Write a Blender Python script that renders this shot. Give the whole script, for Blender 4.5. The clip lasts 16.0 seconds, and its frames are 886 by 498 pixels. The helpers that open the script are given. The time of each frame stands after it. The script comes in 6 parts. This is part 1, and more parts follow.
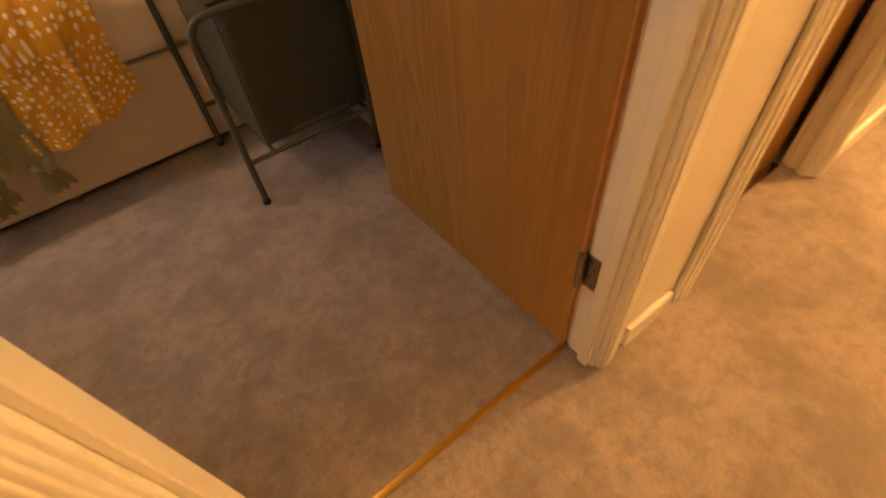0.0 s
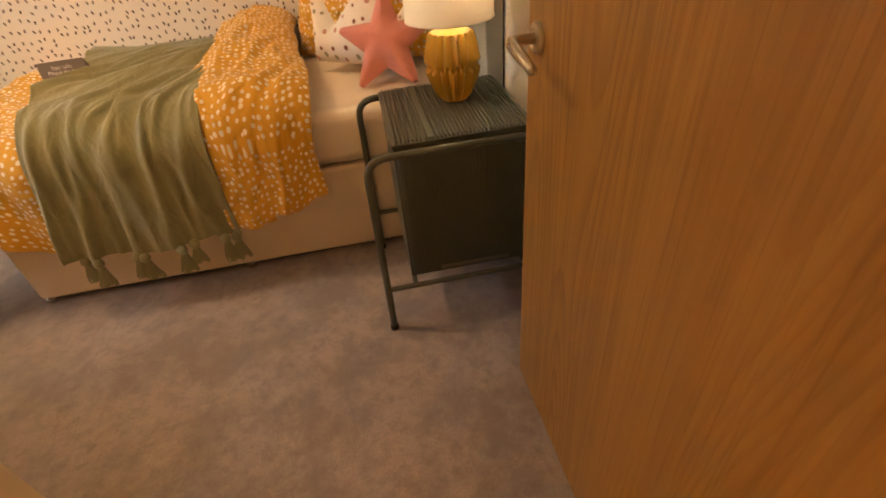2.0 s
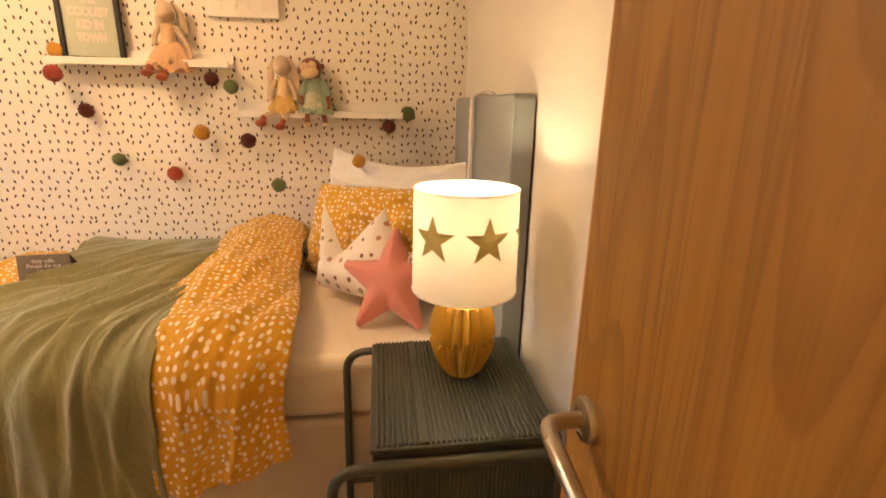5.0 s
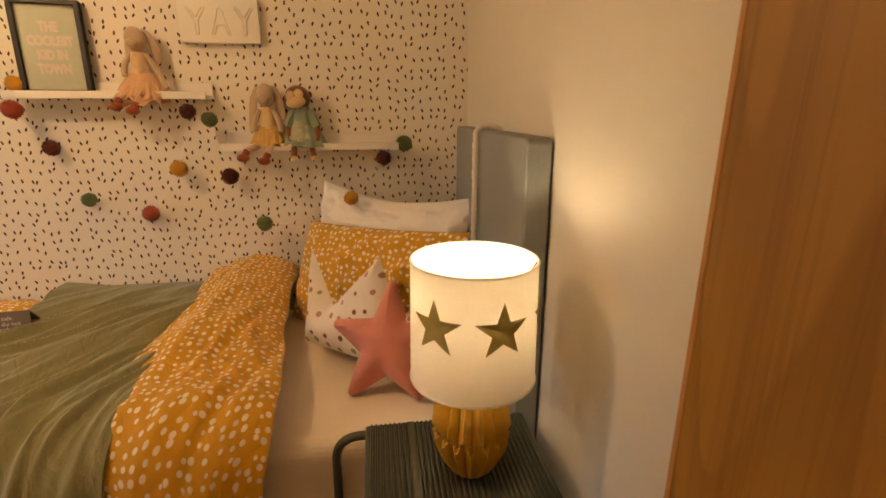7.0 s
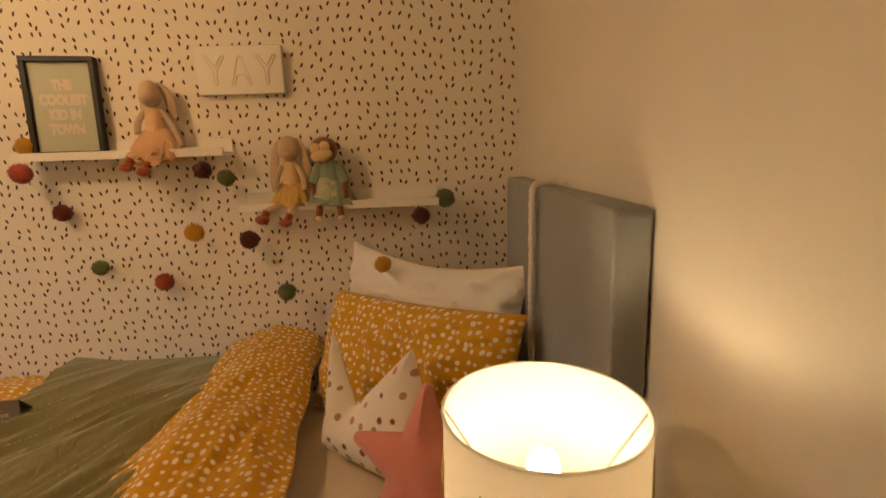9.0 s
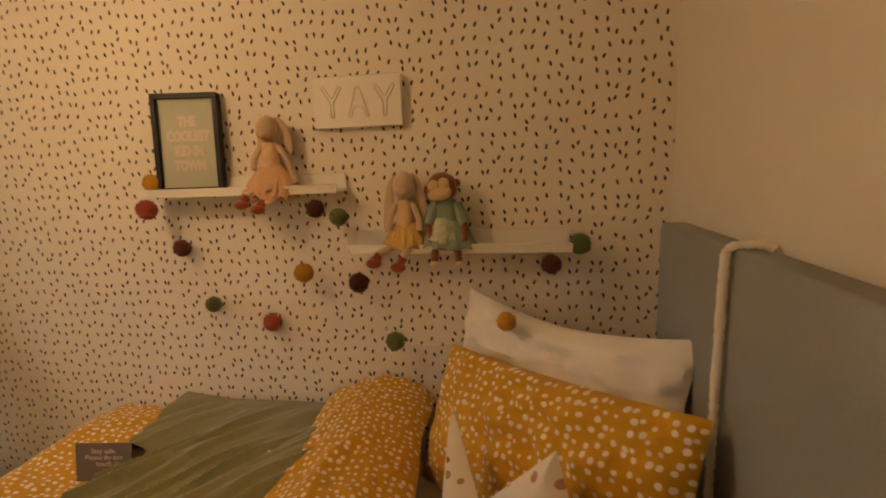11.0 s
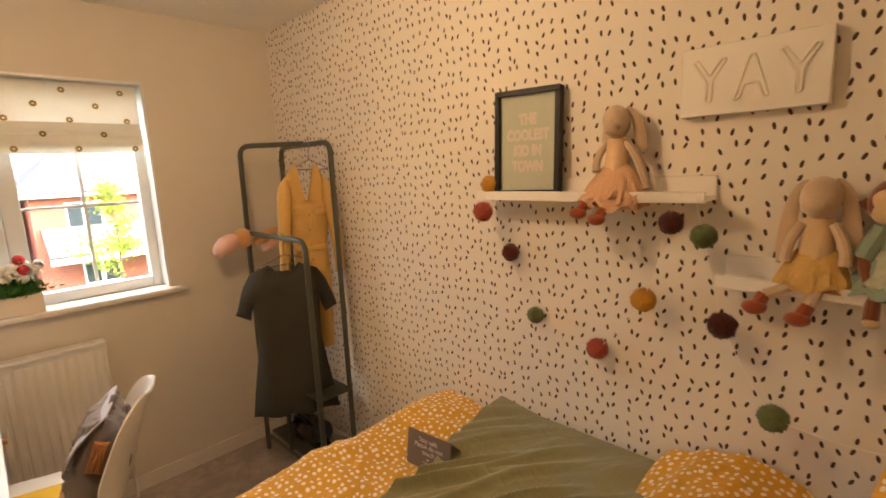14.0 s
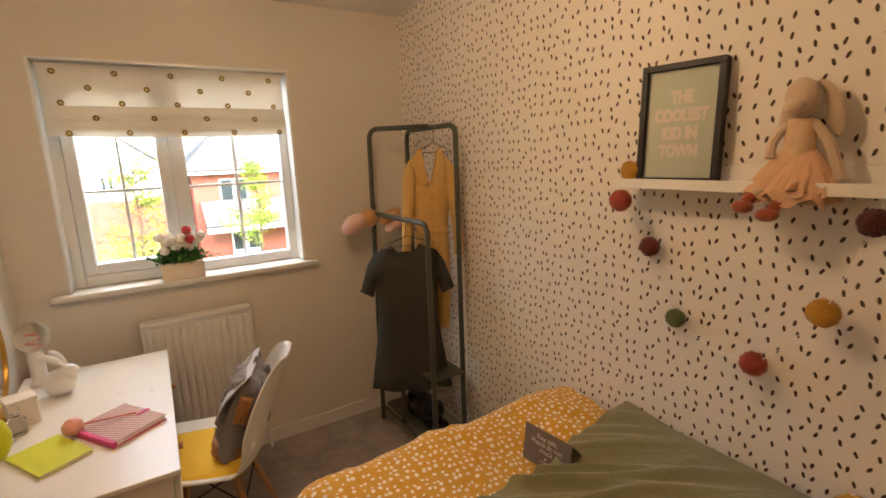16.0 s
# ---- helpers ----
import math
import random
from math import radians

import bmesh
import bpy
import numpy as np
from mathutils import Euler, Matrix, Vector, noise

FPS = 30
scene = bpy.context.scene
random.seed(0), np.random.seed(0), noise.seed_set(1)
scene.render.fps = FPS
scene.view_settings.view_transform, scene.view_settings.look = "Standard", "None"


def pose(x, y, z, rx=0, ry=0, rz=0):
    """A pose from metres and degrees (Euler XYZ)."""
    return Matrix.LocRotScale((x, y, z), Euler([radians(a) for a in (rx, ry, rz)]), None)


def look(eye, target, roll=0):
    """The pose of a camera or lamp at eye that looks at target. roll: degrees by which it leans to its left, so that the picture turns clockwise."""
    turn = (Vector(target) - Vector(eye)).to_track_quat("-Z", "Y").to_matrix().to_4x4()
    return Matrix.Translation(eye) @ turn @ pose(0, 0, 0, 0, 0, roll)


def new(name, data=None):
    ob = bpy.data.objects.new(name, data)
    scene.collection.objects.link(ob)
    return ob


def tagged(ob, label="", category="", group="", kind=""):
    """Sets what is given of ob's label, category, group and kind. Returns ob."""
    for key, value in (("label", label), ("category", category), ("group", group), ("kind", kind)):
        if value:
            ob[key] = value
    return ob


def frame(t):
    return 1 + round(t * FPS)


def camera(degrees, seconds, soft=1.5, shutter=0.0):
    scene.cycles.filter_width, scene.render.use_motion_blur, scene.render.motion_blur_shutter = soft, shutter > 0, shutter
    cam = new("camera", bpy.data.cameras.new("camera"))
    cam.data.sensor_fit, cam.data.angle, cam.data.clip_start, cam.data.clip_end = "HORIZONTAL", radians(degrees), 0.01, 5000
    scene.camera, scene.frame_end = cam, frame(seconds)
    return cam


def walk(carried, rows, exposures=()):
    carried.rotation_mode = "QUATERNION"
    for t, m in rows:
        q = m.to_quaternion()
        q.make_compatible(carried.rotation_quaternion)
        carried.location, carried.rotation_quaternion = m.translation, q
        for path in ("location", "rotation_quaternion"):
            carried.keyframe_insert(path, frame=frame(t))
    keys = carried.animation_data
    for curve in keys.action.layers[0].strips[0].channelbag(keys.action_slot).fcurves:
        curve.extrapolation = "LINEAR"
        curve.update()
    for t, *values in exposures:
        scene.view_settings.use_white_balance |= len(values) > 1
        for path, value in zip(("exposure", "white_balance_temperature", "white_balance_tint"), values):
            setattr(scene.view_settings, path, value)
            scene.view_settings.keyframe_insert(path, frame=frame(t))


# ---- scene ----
cam = camera(86.5, 16.0, 1.6, 0.4)
PATH = [
    (0, (-0.731, -3.009, 1.113), (-0.021, -1.900, -0.392), -6.7),
    (0.5, (-0.668, -2.941, 1.131), (-0.029, -1.687, -0.290), -5.5),
    (1, (-0.608, -2.876, 1.150), (-0.053, -1.495, -0.184), -4.9),
    (1.5, (-0.551, -2.814, 1.169), (-0.171, -1.313, -0.097), -6.0),
    (2, (-0.501, -2.755, 1.186), (-0.297, -1.176, -0.023), -5.8),
    (2.5, (-0.460, -2.702, 1.202), (-0.355, -1.069, 0.050), -5.0),
    (3, (-0.436, -2.655, 1.221), (-0.390, -0.993, 0.110), -4.3),
    (3.5, (-0.425, -2.609, 1.236), (-0.344, -0.854, 0.279), -2.6),
    (4, (-0.425, -2.548, 1.254), (-0.288, -0.745, 0.398), -0.2),
    (4.5, (-0.426, -2.465, 1.284), (-0.220, -0.595, 0.607), 0.9),
    (5, (-0.431, -2.377, 1.323), (-0.166, -0.480, 0.748), 1.0),
    (7.5, (-0.393, -2.083, 1.428), (-0.147, -0.172, 0.89), -0.6),
    (8, (-0.375, -1.992, 1.44), (-0.194, -0.059, 0.961), -0.8),
    (8.5, (-0.354, -1.897, 1.45), (-0.234, 0.052, 1.017), -1.4),
    (11, (-0.488, -1.577, 1.537), (-0.791, 0.371, 1.202), -2.0),
    (11.5, (-0.533, -1.526, 1.58), (-1.016, 0.378, 1.206), -2.2),
    (12, (-0.581, -1.481, 1.575), (-1.31, 0.348, 1.223), -2.6),
    (12.5, (-0.621, -1.438, 1.573), (-1.581, 0.286, 1.247), -2.8),
    (13, (-0.654, -1.398, 1.57), (-1.795, 0.215, 1.257), -2.7),
    (13.5, (-0.69, -1.376, 1.587), (-1.962, 0.131, 1.253), -2.8),
    (14, (-0.705, -1.357, 1.583), (-2.102, 0.034, 1.248), -2.6),
    (14.5, (-0.733, -1.353, 1.59), (-2.21, -0.054, 1.231), -2.5),
    (15, (-0.755, -1.356, 1.593), (-2.32, -0.168, 1.216), -2.5),
    (15.5, (-0.778, -1.362, 1.597), (-2.392, -0.249, 1.206), -2.5),
    (16, (-0.784, -1.363, 1.591), (-2.458, -0.341, 1.203), -2.2),
]
walk(cam, [(t, look(eye, target, roll)) for t, eye, target, roll in PATH], exposures=[(0.0, 3.3, 7000, 10), (1.0, 3.47, 7000, 10), (2.0, 3.54, 7000, 10), (3.5, 3.86, 6900, 10), (5.0, 3.76, 7000, 10), (7.5, 2.8, 7800, 10), (8.5, 2.65, 8000, 10), (11.0, 2.38, 7900, 10), (12.5, 2.64, 7250, 10), (14.0, 2.85, 6750, 10), (16.0, 2.57, 6350, 10)])

# light: lamps in watts, sky and sun strength
SKY, SUN = 0.23, 0.6
CEILING, BEDSIDE, LANDING = 3.05, 0.20, 11.2
WARM, WARM2, WARM3 = (1.0, 0.66, 0.38), (1.0, 0.85, 0.68), (1.0, 0.55, 0.20)
# added lamp that stands in for skylight, watts
SKY_FILL = 7.2
DASH = 27.8
CARDZ = 0.688
# ---- body ----
# ---------------------------------------------------------------- light
world = bpy.data.worlds.new("sky")
scene.world = world
world.use_nodes = True
wn, wl = world.node_tree.nodes, world.node_tree.links
sky = wn.new("ShaderNodeTexSky")
sky.sky_type, sky.sun_disc = "NISHITA", False
sky.sun_elevation, sky.sun_rotation = radians(48), radians(70)
sky.air_density, sky.dust_density = 1.0, 3.0
wl.new(sky.outputs["Color"], wn["Background"].inputs["Color"])
wn["Background"].inputs["Strength"].default_value = SKY


def lamp(name, kind, m, energy, color, size):
    data = bpy.data.lights.new(name, kind)
    data.energy, data.color = energy, color
    if kind == "SUN":
        data.angle = size
    elif kind == "AREA":
        data.shape, data.size = "DISK", size
    else:
        data.shadow_soft_size = size
    ob = new(name, data)
    ob.matrix_world = m
    return ob


lamp("sun", "SUN", look((12, -8, 16), (-24, 0, 0)), SUN, (1.0, 0.96, 0.90), radians(12))
lamp("ceiling_light", "POINT", pose(-1.85, -1.10, 2.26), CEILING, WARM, 0.06)
lamp("bedside_light", "POINT", pose(-0.224, -1.285, 1.062), BEDSIDE, WARM2, 0.03)
# added area lamp, out of view above the window outside, stands in for skylight
fill_lamp = lamp("sky_fill_lamp", "AREA", look((-4.15, -1.22, 2.25), (-2.9, -1.3, 1.2)), SKY_FILL, (1.0, 0.98, 0.95), 1.3)
fill_lamp.data.shape, fill_lamp.data.size_y = "RECTANGLE", 0.55
lamp("landing_light", "POINT", pose(1.5, -3.15, 2.22), LANDING, WARM3, 0.07)


# ---------------------------------------------------------------- materials
def rgb(h):
    """A linear colour from sRGB hex."""
    v = [int(h[i:i + 2], 16) / 255 for i in (0, 2, 4)]
    return tuple(c / 12.92 if c <= 0.04045 else ((c + 0.055) / 1.055) ** 2.4 for c in v) + (1,)


class Mat:
    def __init__(self, name, color, rough=0.6, metal=0.0, coord="Object"):
        self.m = bpy.data.materials.new(name)
        self.m.use_nodes = True
        self.n, self.l = self.m.node_tree.nodes, self.m.node_tree.links
        self.b = self.n["Principled BSDF"]
        self.color = color if len(color) == 4 else (*color, 1)
        self.b.inputs["Base Color"].default_value = self.color
        self.b.inputs["Roughness"].default_value = rough
        self.b.inputs["Metallic"].default_value = metal
        self.tc = self.n.new("ShaderNodeTexCoord").outputs[coord]
        self.col = None

    def vec(self, scale=(1, 1, 1), rot=(0, 0, 0)):
        mp = self.n.new("ShaderNodeMapping")
        mp.inputs["Scale"].default_value = scale
        mp.inputs["Rotation"].default_value = rot
        self.l.new(self.tc, mp.inputs["Vector"])
        return mp.outputs["Vector"]

    def noise(self, scale, detail=4, rough=0.6, stretch=(1, 1, 1), distort=0.0):
        t = self.n.new("ShaderNodeTexNoise")
        t.inputs["Scale"].default_value, t.inputs["Detail"].default_value = scale, detail
        t.inputs["Roughness"].default_value, t.inputs["Distortion"].default_value = rough, distort
        self.l.new(self.vec(stretch), t.inputs["Vector"])
        return t.outputs["Fac"]

    def math(self, op, a, b=0.0, c=0.0, clamp=False):
        t = self.n.new("ShaderNodeMath")
        t.operation, t.use_clamp = op, clamp
        for s, v in zip(t.inputs, (a, b, c)):
            if isinstance(v, (int, float)):
                s.default_value = v
            else:
                self.l.new(v, s)
        return t.outputs[0]

    def ramp(self, fac, lo, hi):
        t = self.n.new("ShaderNodeMapRange")
        t.inputs["From Min"].default_value, t.inputs["From Max"].default_value = lo, hi
        self.l.new(fac, t.inputs["Value"])
        return t.outputs["Result"]

    def mix(self, fac, other, amount=1.0):
        """Lays another colour over the present one where fac is high."""
        t = self.n.new("ShaderNodeMix")
        t.data_type = "RGBA"
        self.l.new(self.math("MULTIPLY", fac, amount), t.inputs["Factor"])
        if self.col is None:
            t.inputs["A"].default_value = self.color
        else:
            self.l.new(self.col, t.inputs["A"])
        if isinstance(other, tuple):
            t.inputs["B"].default_value = other if len(other) == 4 else (*other, 1)
        else:
            self.l.new(other, t.inputs["B"])
        self.col = t.outputs["Result"]
        self.l.new(self.col, self.b.inputs["Base Color"])
        return self

    def bump(self, fac, distance, strength=1.0):
        t = self.n.new("ShaderNodeBump")
        t.inputs["Distance"].default_value, t.inputs["Strength"].default_value = distance, strength
        self.l.new(fac, t.inputs["Height"])
        old = self.b.inputs["Normal"].links
        if old:
            self.l.new(old[0].from_socket, t.inputs["Normal"])
        self.l.new(t.outputs["Normal"], self.b.inputs["Normal"])
        return self

    def rough(self, fac, lo, hi):
        t = self.n.new("ShaderNodeMapRange")
        t.inputs["To Min"].default_value, t.inputs["To Max"].default_value = lo, hi
        self.l.new(fac, t.inputs["Value"])
        self.l.new(t.outputs["Result"], self.b.inputs["Roughness"])
        return self

    def sheen(self, w, r=0.5):
        self.b.inputs["Sheen Weight"].default_value, self.b.inputs["Sheen Roughness"].default_value = w, r
        return self


def shade(c, k):
    return (c[0] * k, c[1] * k, c[2] * k, 1)


def paint(name, c, rough=0.55, fleck=0.08):
    m = Mat(name, c, rough)
    m.mix(m.ramp(m.noise(1.3, 3), 0.3, 0.75), shade(c, 0.93), 1.0)
    m.mix(m.ramp(m.noise(14, 5), 0.45, 0.8), shade(c, 0.9), fleck * 4)
    m.bump(m.noise(220, 3), 0.0006, 0.5).bump(m.noise(30, 3), 0.0008, 0.4)
    return m.rough(m.noise(25, 3), rough - 0.08, rough + 0.1)


def fabric(name, c, weave=900, fuzz=0.3, spread=0.12, coord="Object"):
    m = Mat(name, c, 0.9, coord=coord)
    m.mix(m.ramp(m.noise(6, 4), 0.3, 0.75), shade(c, 1 - spread), 1.0)
    m.mix(m.ramp(m.noise(weave * 0.5, 2), 0.4, 0.7), shade(c, 1 + spread), 0.6)
    m.bump(m.noise(weave, 2), 0.0008, 0.5).bump(m.noise(60, 4), 0.0025, 0.4)
    return m.sheen(fuzz)


def metal(name, c, rough=0.25):
    m = Mat(name, c, rough, 1.0)
    m.mix(m.ramp(m.noise(40, 4), 0.4, 0.8), shade(c, 0.8), 0.6)
    m.bump(m.noise(300, 2), 0.0002, 0.4)
    return m.rough(m.noise(30, 4), rough * 0.7, rough * 1.5)


def cells(m, scale, randomness, uv=True, dims="2D"):
    """Voronoi cells in the plane: the offset from each cell's point (metres), its colour and the distance."""
    t = m.n.new("ShaderNodeTexVoronoi")
    t.voronoi_dimensions, t.feature = dims, "F1"
    t.inputs["Scale"].default_value, t.inputs["Randomness"].default_value = scale, randomness
    return t


def dotted(name, c, dot, scale, rmin, rmax, spread=0.12, rand=0.8, others=()):
    """Cloth printed with uneven round dots, in UV metres."""
    m = fabric(name, c, 1400, 0.15, spread, "UV")
    t = cells(m, scale, rand)
    # wobble the lookup so that the dots are not perfect discs
    nz = m.n.new("ShaderNodeTexNoise")
    nz.inputs["Scale"].default_value = 90
    m.l.new(m.tc, nz.inputs["Vector"])
    ad = m.n.new("ShaderNodeVectorMath")
    ad.operation = "MULTIPLY_ADD"
    m.l.new(nz.outputs["Color"], ad.inputs[0])
    ad.inputs[1].default_value = (0.0012, 0.0012, 0)
    m.l.new(m.tc, ad.inputs[2])
    m.l.new(ad.outputs[0], t.inputs["Vector"])
    sep = m.n.new("ShaderNodeSeparateColor")
    m.l.new(t.outputs["Color"], sep.inputs[0])
    r = m.math("MULTIPLY_ADD", sep.outputs[0], rmax - rmin, rmin)
    d = m.math("SUBTRACT", r, t.outputs["Distance"])
    fac = m.math("MULTIPLY", d, 14.0, clamp=True)
    m.mix(fac, dot)
    for k, tone in enumerate(others):
        pick = m.math("GREATER_THAN", sep.outputs[1], 1 - 0.3 * (len(others) - k))
        m.mix(m.math("MULTIPLY", fac, pick), tone)
    return m


# wallpaper: short ink dashes strewn over cream paper
def wallpaper_material():
    m = Mat("dash_wallpaper", rgb("ece4d8"), 0.85)
    m.b.inputs["Specular IOR Level"].default_value = 0.2
    m.mix(m.ramp(m.noise(2.0, 3), 0.3, 0.7), shade(m.color, 0.95))
    sx = m.n.new("ShaderNodeSeparateXYZ")
    m.l.new(m.tc, sx.inputs[0])
    cb = m.n.new("ShaderNodeCombineXYZ")
    m.l.new(sx.outputs["X"], cb.inputs["X"])
    m.l.new(m.math("MULTIPLY", sx.outputs["Z"], 0.86), cb.inputs["Y"])
    t = cells(m, DASH, 0.62)
    m.l.new(cb.outputs[0], t.inputs["Vector"])
    off = m.n.new("ShaderNodeVectorMath")
    off.operation = "SUBTRACT"
    m.l.new(cb.outputs[0], off.inputs[0])
    m.l.new(t.outputs["Position"], off.inputs[1])
    sep = m.n.new("ShaderNodeSeparateColor")
    m.l.new(t.outputs["Color"], sep.inputs[0])
    # mostly leaning to one side or the other, a few steeper
    side = m.math("GREATER_THAN", sep.outputs[0], 0.45)
    lean = m.math("ADD", m.math("MULTIPLY", side, -0.80), 0.42)
    ang = m.math("ADD", lean, m.math("MULTIPLY_ADD", sep.outputs[1], 0.5, -0.25))
    rot = m.n.new("ShaderNodeVectorRotate")
    rot.rotation_type = "Z_AXIS"
    m.l.new(off.outputs[0], rot.inputs["Vector"])
    m.l.new(ang, rot.inputs["Angle"])
    s2 = m.n.new("ShaderNodeSeparateXYZ")
    m.l.new(rot.outputs[0], s2.inputs[0])
    along = m.math("MULTIPLY", s2.outputs["Y"], 0.51)
    across = m.math("ABSOLUTE", s2.outputs["X"])
    d = m.math("SQRT", m.math("ADD", m.math("MULTIPLY", along, along), m.math("MULTIPLY", across, across)))
    wob = m.math("MULTIPLY_ADD", m.noise(260, 2), 0.0016, 0.0035)
    fac = m.math("MULTIPLY", m.math("SUBTRACT", wob, d), 1400.0, clamp=True)
    m.mix(fac, rgb("47301f"), 0.97)
    m.bump(m.noise(400, 3), 0.0004, 0.5)
    return m


def oak(name, c, dark, along="Z", coarse=1.0):
    """Straight-grained veneer with cathedral figure, grain along one axis."""
    m = Mat(name, c, 0.42)
    st = {"Z": (1, 1, 0.11), "X": (0.11, 1, 1), "Y": (1, 0.11, 1)}[along]
    fig = m.noise(6.5 * coarse, 0.6, 0.3, st, 0.15)
    rings = m.math("FRACT", m.math("MULTIPLY", fig, 21.0))
    flame = m.ramp(m.noise(1.6 * coarse, 1, 0.4, st), 0.47, 0.60)
    line = m.math("MULTIPLY", m.ramp(rings, 0.45, 1.0), m.ramp(rings, 1.0, 0.94))
    m.mix(m.math("MULTIPLY", line, flame), shade(dark, 0.8), 0.9)
    m.mix(line, dark, 0.13)
    m.mix(m.ramp(m.noise(30 * coarse, 3, 0.6, tuple(v if v == 1 else 0.012 for v in st)), 0.42, 0.72), dark, 0.55)
    m.mix(m.ramp(m.noise(7 * coarse, 2, 0.5, tuple(v if v == 1 else 0.02 for v in st)), 0.4, 0.7), shade(c, 1.12), 0.5)
    st2 = tuple(v * (1 if v == 1 else 0.15) for v in st)
    pores = m.noise(150 * coarse, 3, 0.7, st2)
    m.mix(m.ramp(pores, 0.52, 0.75), shade(dark, 0.65), 0.75)
    m.mix(m.ramp(m.noise(2.2, 2, 0.5, st), 0.35, 0.7), shade(c, 1.18), 0.6)
    m.bump(pores, 0.0004, 0.5)
    return m.rough(pores, 0.34, 0.5)


def carpet_material():
    c = rgb("c2b1a7")
    m = Mat("cut_pile_carpet", c, 0.95)
    m.mix(m.ramp(m.noise(4.2, 7, 0.70, distort=0.2), 0.43, 0.60), shade(c, 0.5), 0.75)
    m.mix(m.ramp(m.noise(19, 7, 0.8, distort=0.15), 0.46, 0.62), shade(c, 0.52), 0.68)
    m.mix(m.ramp(m.noise(190, 4, 0.85), 0.44, 0.62), shade(c, 0.5), 0.6)
    m.bump(m.noise(420, 3, 0.8), 0.006, 0.8).bump(m.noise(9, 5, 0.6), 0.012, 0.5)
    return m.sheen(0.3)


def glass_material(name, tint=(1, 1, 1, 1)):
    m = Mat(name, tint, 0.02)
    m.b.inputs["Transmission Weight"].default_value = 1.0
    m.b.inputs["IOR"].default_value = 1.45
    return m


def pane_material():
    m = bpy.data.materials.new("window_glass")
    m.use_nodes = True
    n, l = m.node_tree.nodes, m.node_tree.links
    n.remove(n["Principled BSDF"])
    tr, gl, mx, fr = (n.new(k) for k in ("ShaderNodeBsdfTransparent", "ShaderNodeBsdfGlossy", "ShaderNodeMixShader", "ShaderNodeFresnel"))
    gl.inputs["Roughness"].default_value = 0.02
    l.new(fr.outputs[0], mx.inputs[0])
    l.new(tr.outputs[0], mx.inputs[1])
    l.new(gl.outputs[0], mx.inputs[2])
    l.new(mx.outputs[0], n["Material Output"].inputs["Surface"])
    return m


def thin_cloth(name, c, through_, rings=None):
    """Cloth that lets light through: diffuse mixed with translucent."""
    m = fabric(name, c, 1200, 0.0, 0.05)
    if rings:
        rings(m)
    tl, mx = m.n.new("ShaderNodeBsdfTranslucent"), m.n.new("ShaderNodeMixShader")
    mx.inputs[0].default_value = through_
    if m.col is not None:
        m.l.new(m.col, tl.inputs["Color"])
    m.l.new(m.b.outputs[0], mx.inputs[1])
    m.l.new(tl.outputs[0], mx.inputs[2])
    m.l.new(mx.outputs[0], m.n["Material Output"].inputs["Surface"])
    return m


def blind_rings(m):
    """Gold flower rings in staggered rows, on the plane of the blind (y across, z up)."""
    s = m.n.new("ShaderNodeSeparateXYZ")
    m.l.new(m.tc, s.inputs[0])
    row = m.math("FLOOR", m.math("DIVIDE", s.outputs["Z"], 0.066))
    shift = m.math("MULTIPLY", row, 0.119)
    yy = m.math("SUBTRACT", m.math("FLOORED_MODULO", m.math("ADD", s.outputs["Y"], shift), 0.225), 0.1125)
    zz = m.math("SUBTRACT", m.math("FLOORED_MODULO", s.outputs["Z"], 0.066), 0.033)
    d = m.math("SQRT", m.math("ADD", m.math("MULTIPLY", yy, yy), m.math("MULTIPLY", zz, zz)))
    ring = m.math("SUBTRACT", 0.0052, m.math("ABSOLUTE", m.math("SUBTRACT", d, 0.0085)))
    m.mix(m.math("MULTIPLY", ring, 900.0, clamp=True), rgb("a3832e"))


def brick_material():
    m = Mat("red_brick", rgb("b4573a"), 0.9)
    t = m.n.new("ShaderNodeTexBrick")
    t.inputs["Scale"].default_value = 1.0
    t.inputs["Brick Width"].default_value, t.inputs["Row Height"].default_value = 0.225, 0.075
    t.inputs["Mortar Size"].default_value = 0.008
    t.inputs["Color1"].default_value, t.inputs["Color2"].default_value = rgb("b9573a"), rgb("9c4630")
    t.inputs["Mortar"].default_value = rgb("b9a898")
    s, c = m.n.new("ShaderNodeSeparateXYZ"), m.n.new("ShaderNodeCombineXYZ")
    m.l.new(m.tc, s.inputs[0])
    m.l.new(s.outputs["Y"], c.inputs["X"])
    m.l.new(s.outputs["Z"], c.inputs["Y"])
    m.l.new(c.outputs[0], t.inputs["Vector"])
    m.col = t.outputs["Color"]
    m.mix(m.ramp(m.noise(0.8, 4), 0.35, 0.7), rgb("a04a33"), 0.4)
    return m


def crease(m, scale, depth, stretch=(1, 1, 1)):
    """Fine crumples: ridged noise in the relief."""
    r = m.math("ABSOLUTE", m.math("SUBTRACT", m.noise(scale, 3, 0.55, stretch, 0.6), 0.5))
    r2 = m.math("ABSOLUTE", m.math("SUBTRACT", m.noise(scale * 0.4, 2, 0.5, stretch, 0.8), 0.5))
    return m.bump(m.ramp(r, 0.0, 0.16), depth * 0.35, 0.5).bump(m.ramp(r2, 0.0, 0.13), depth, 0.55)


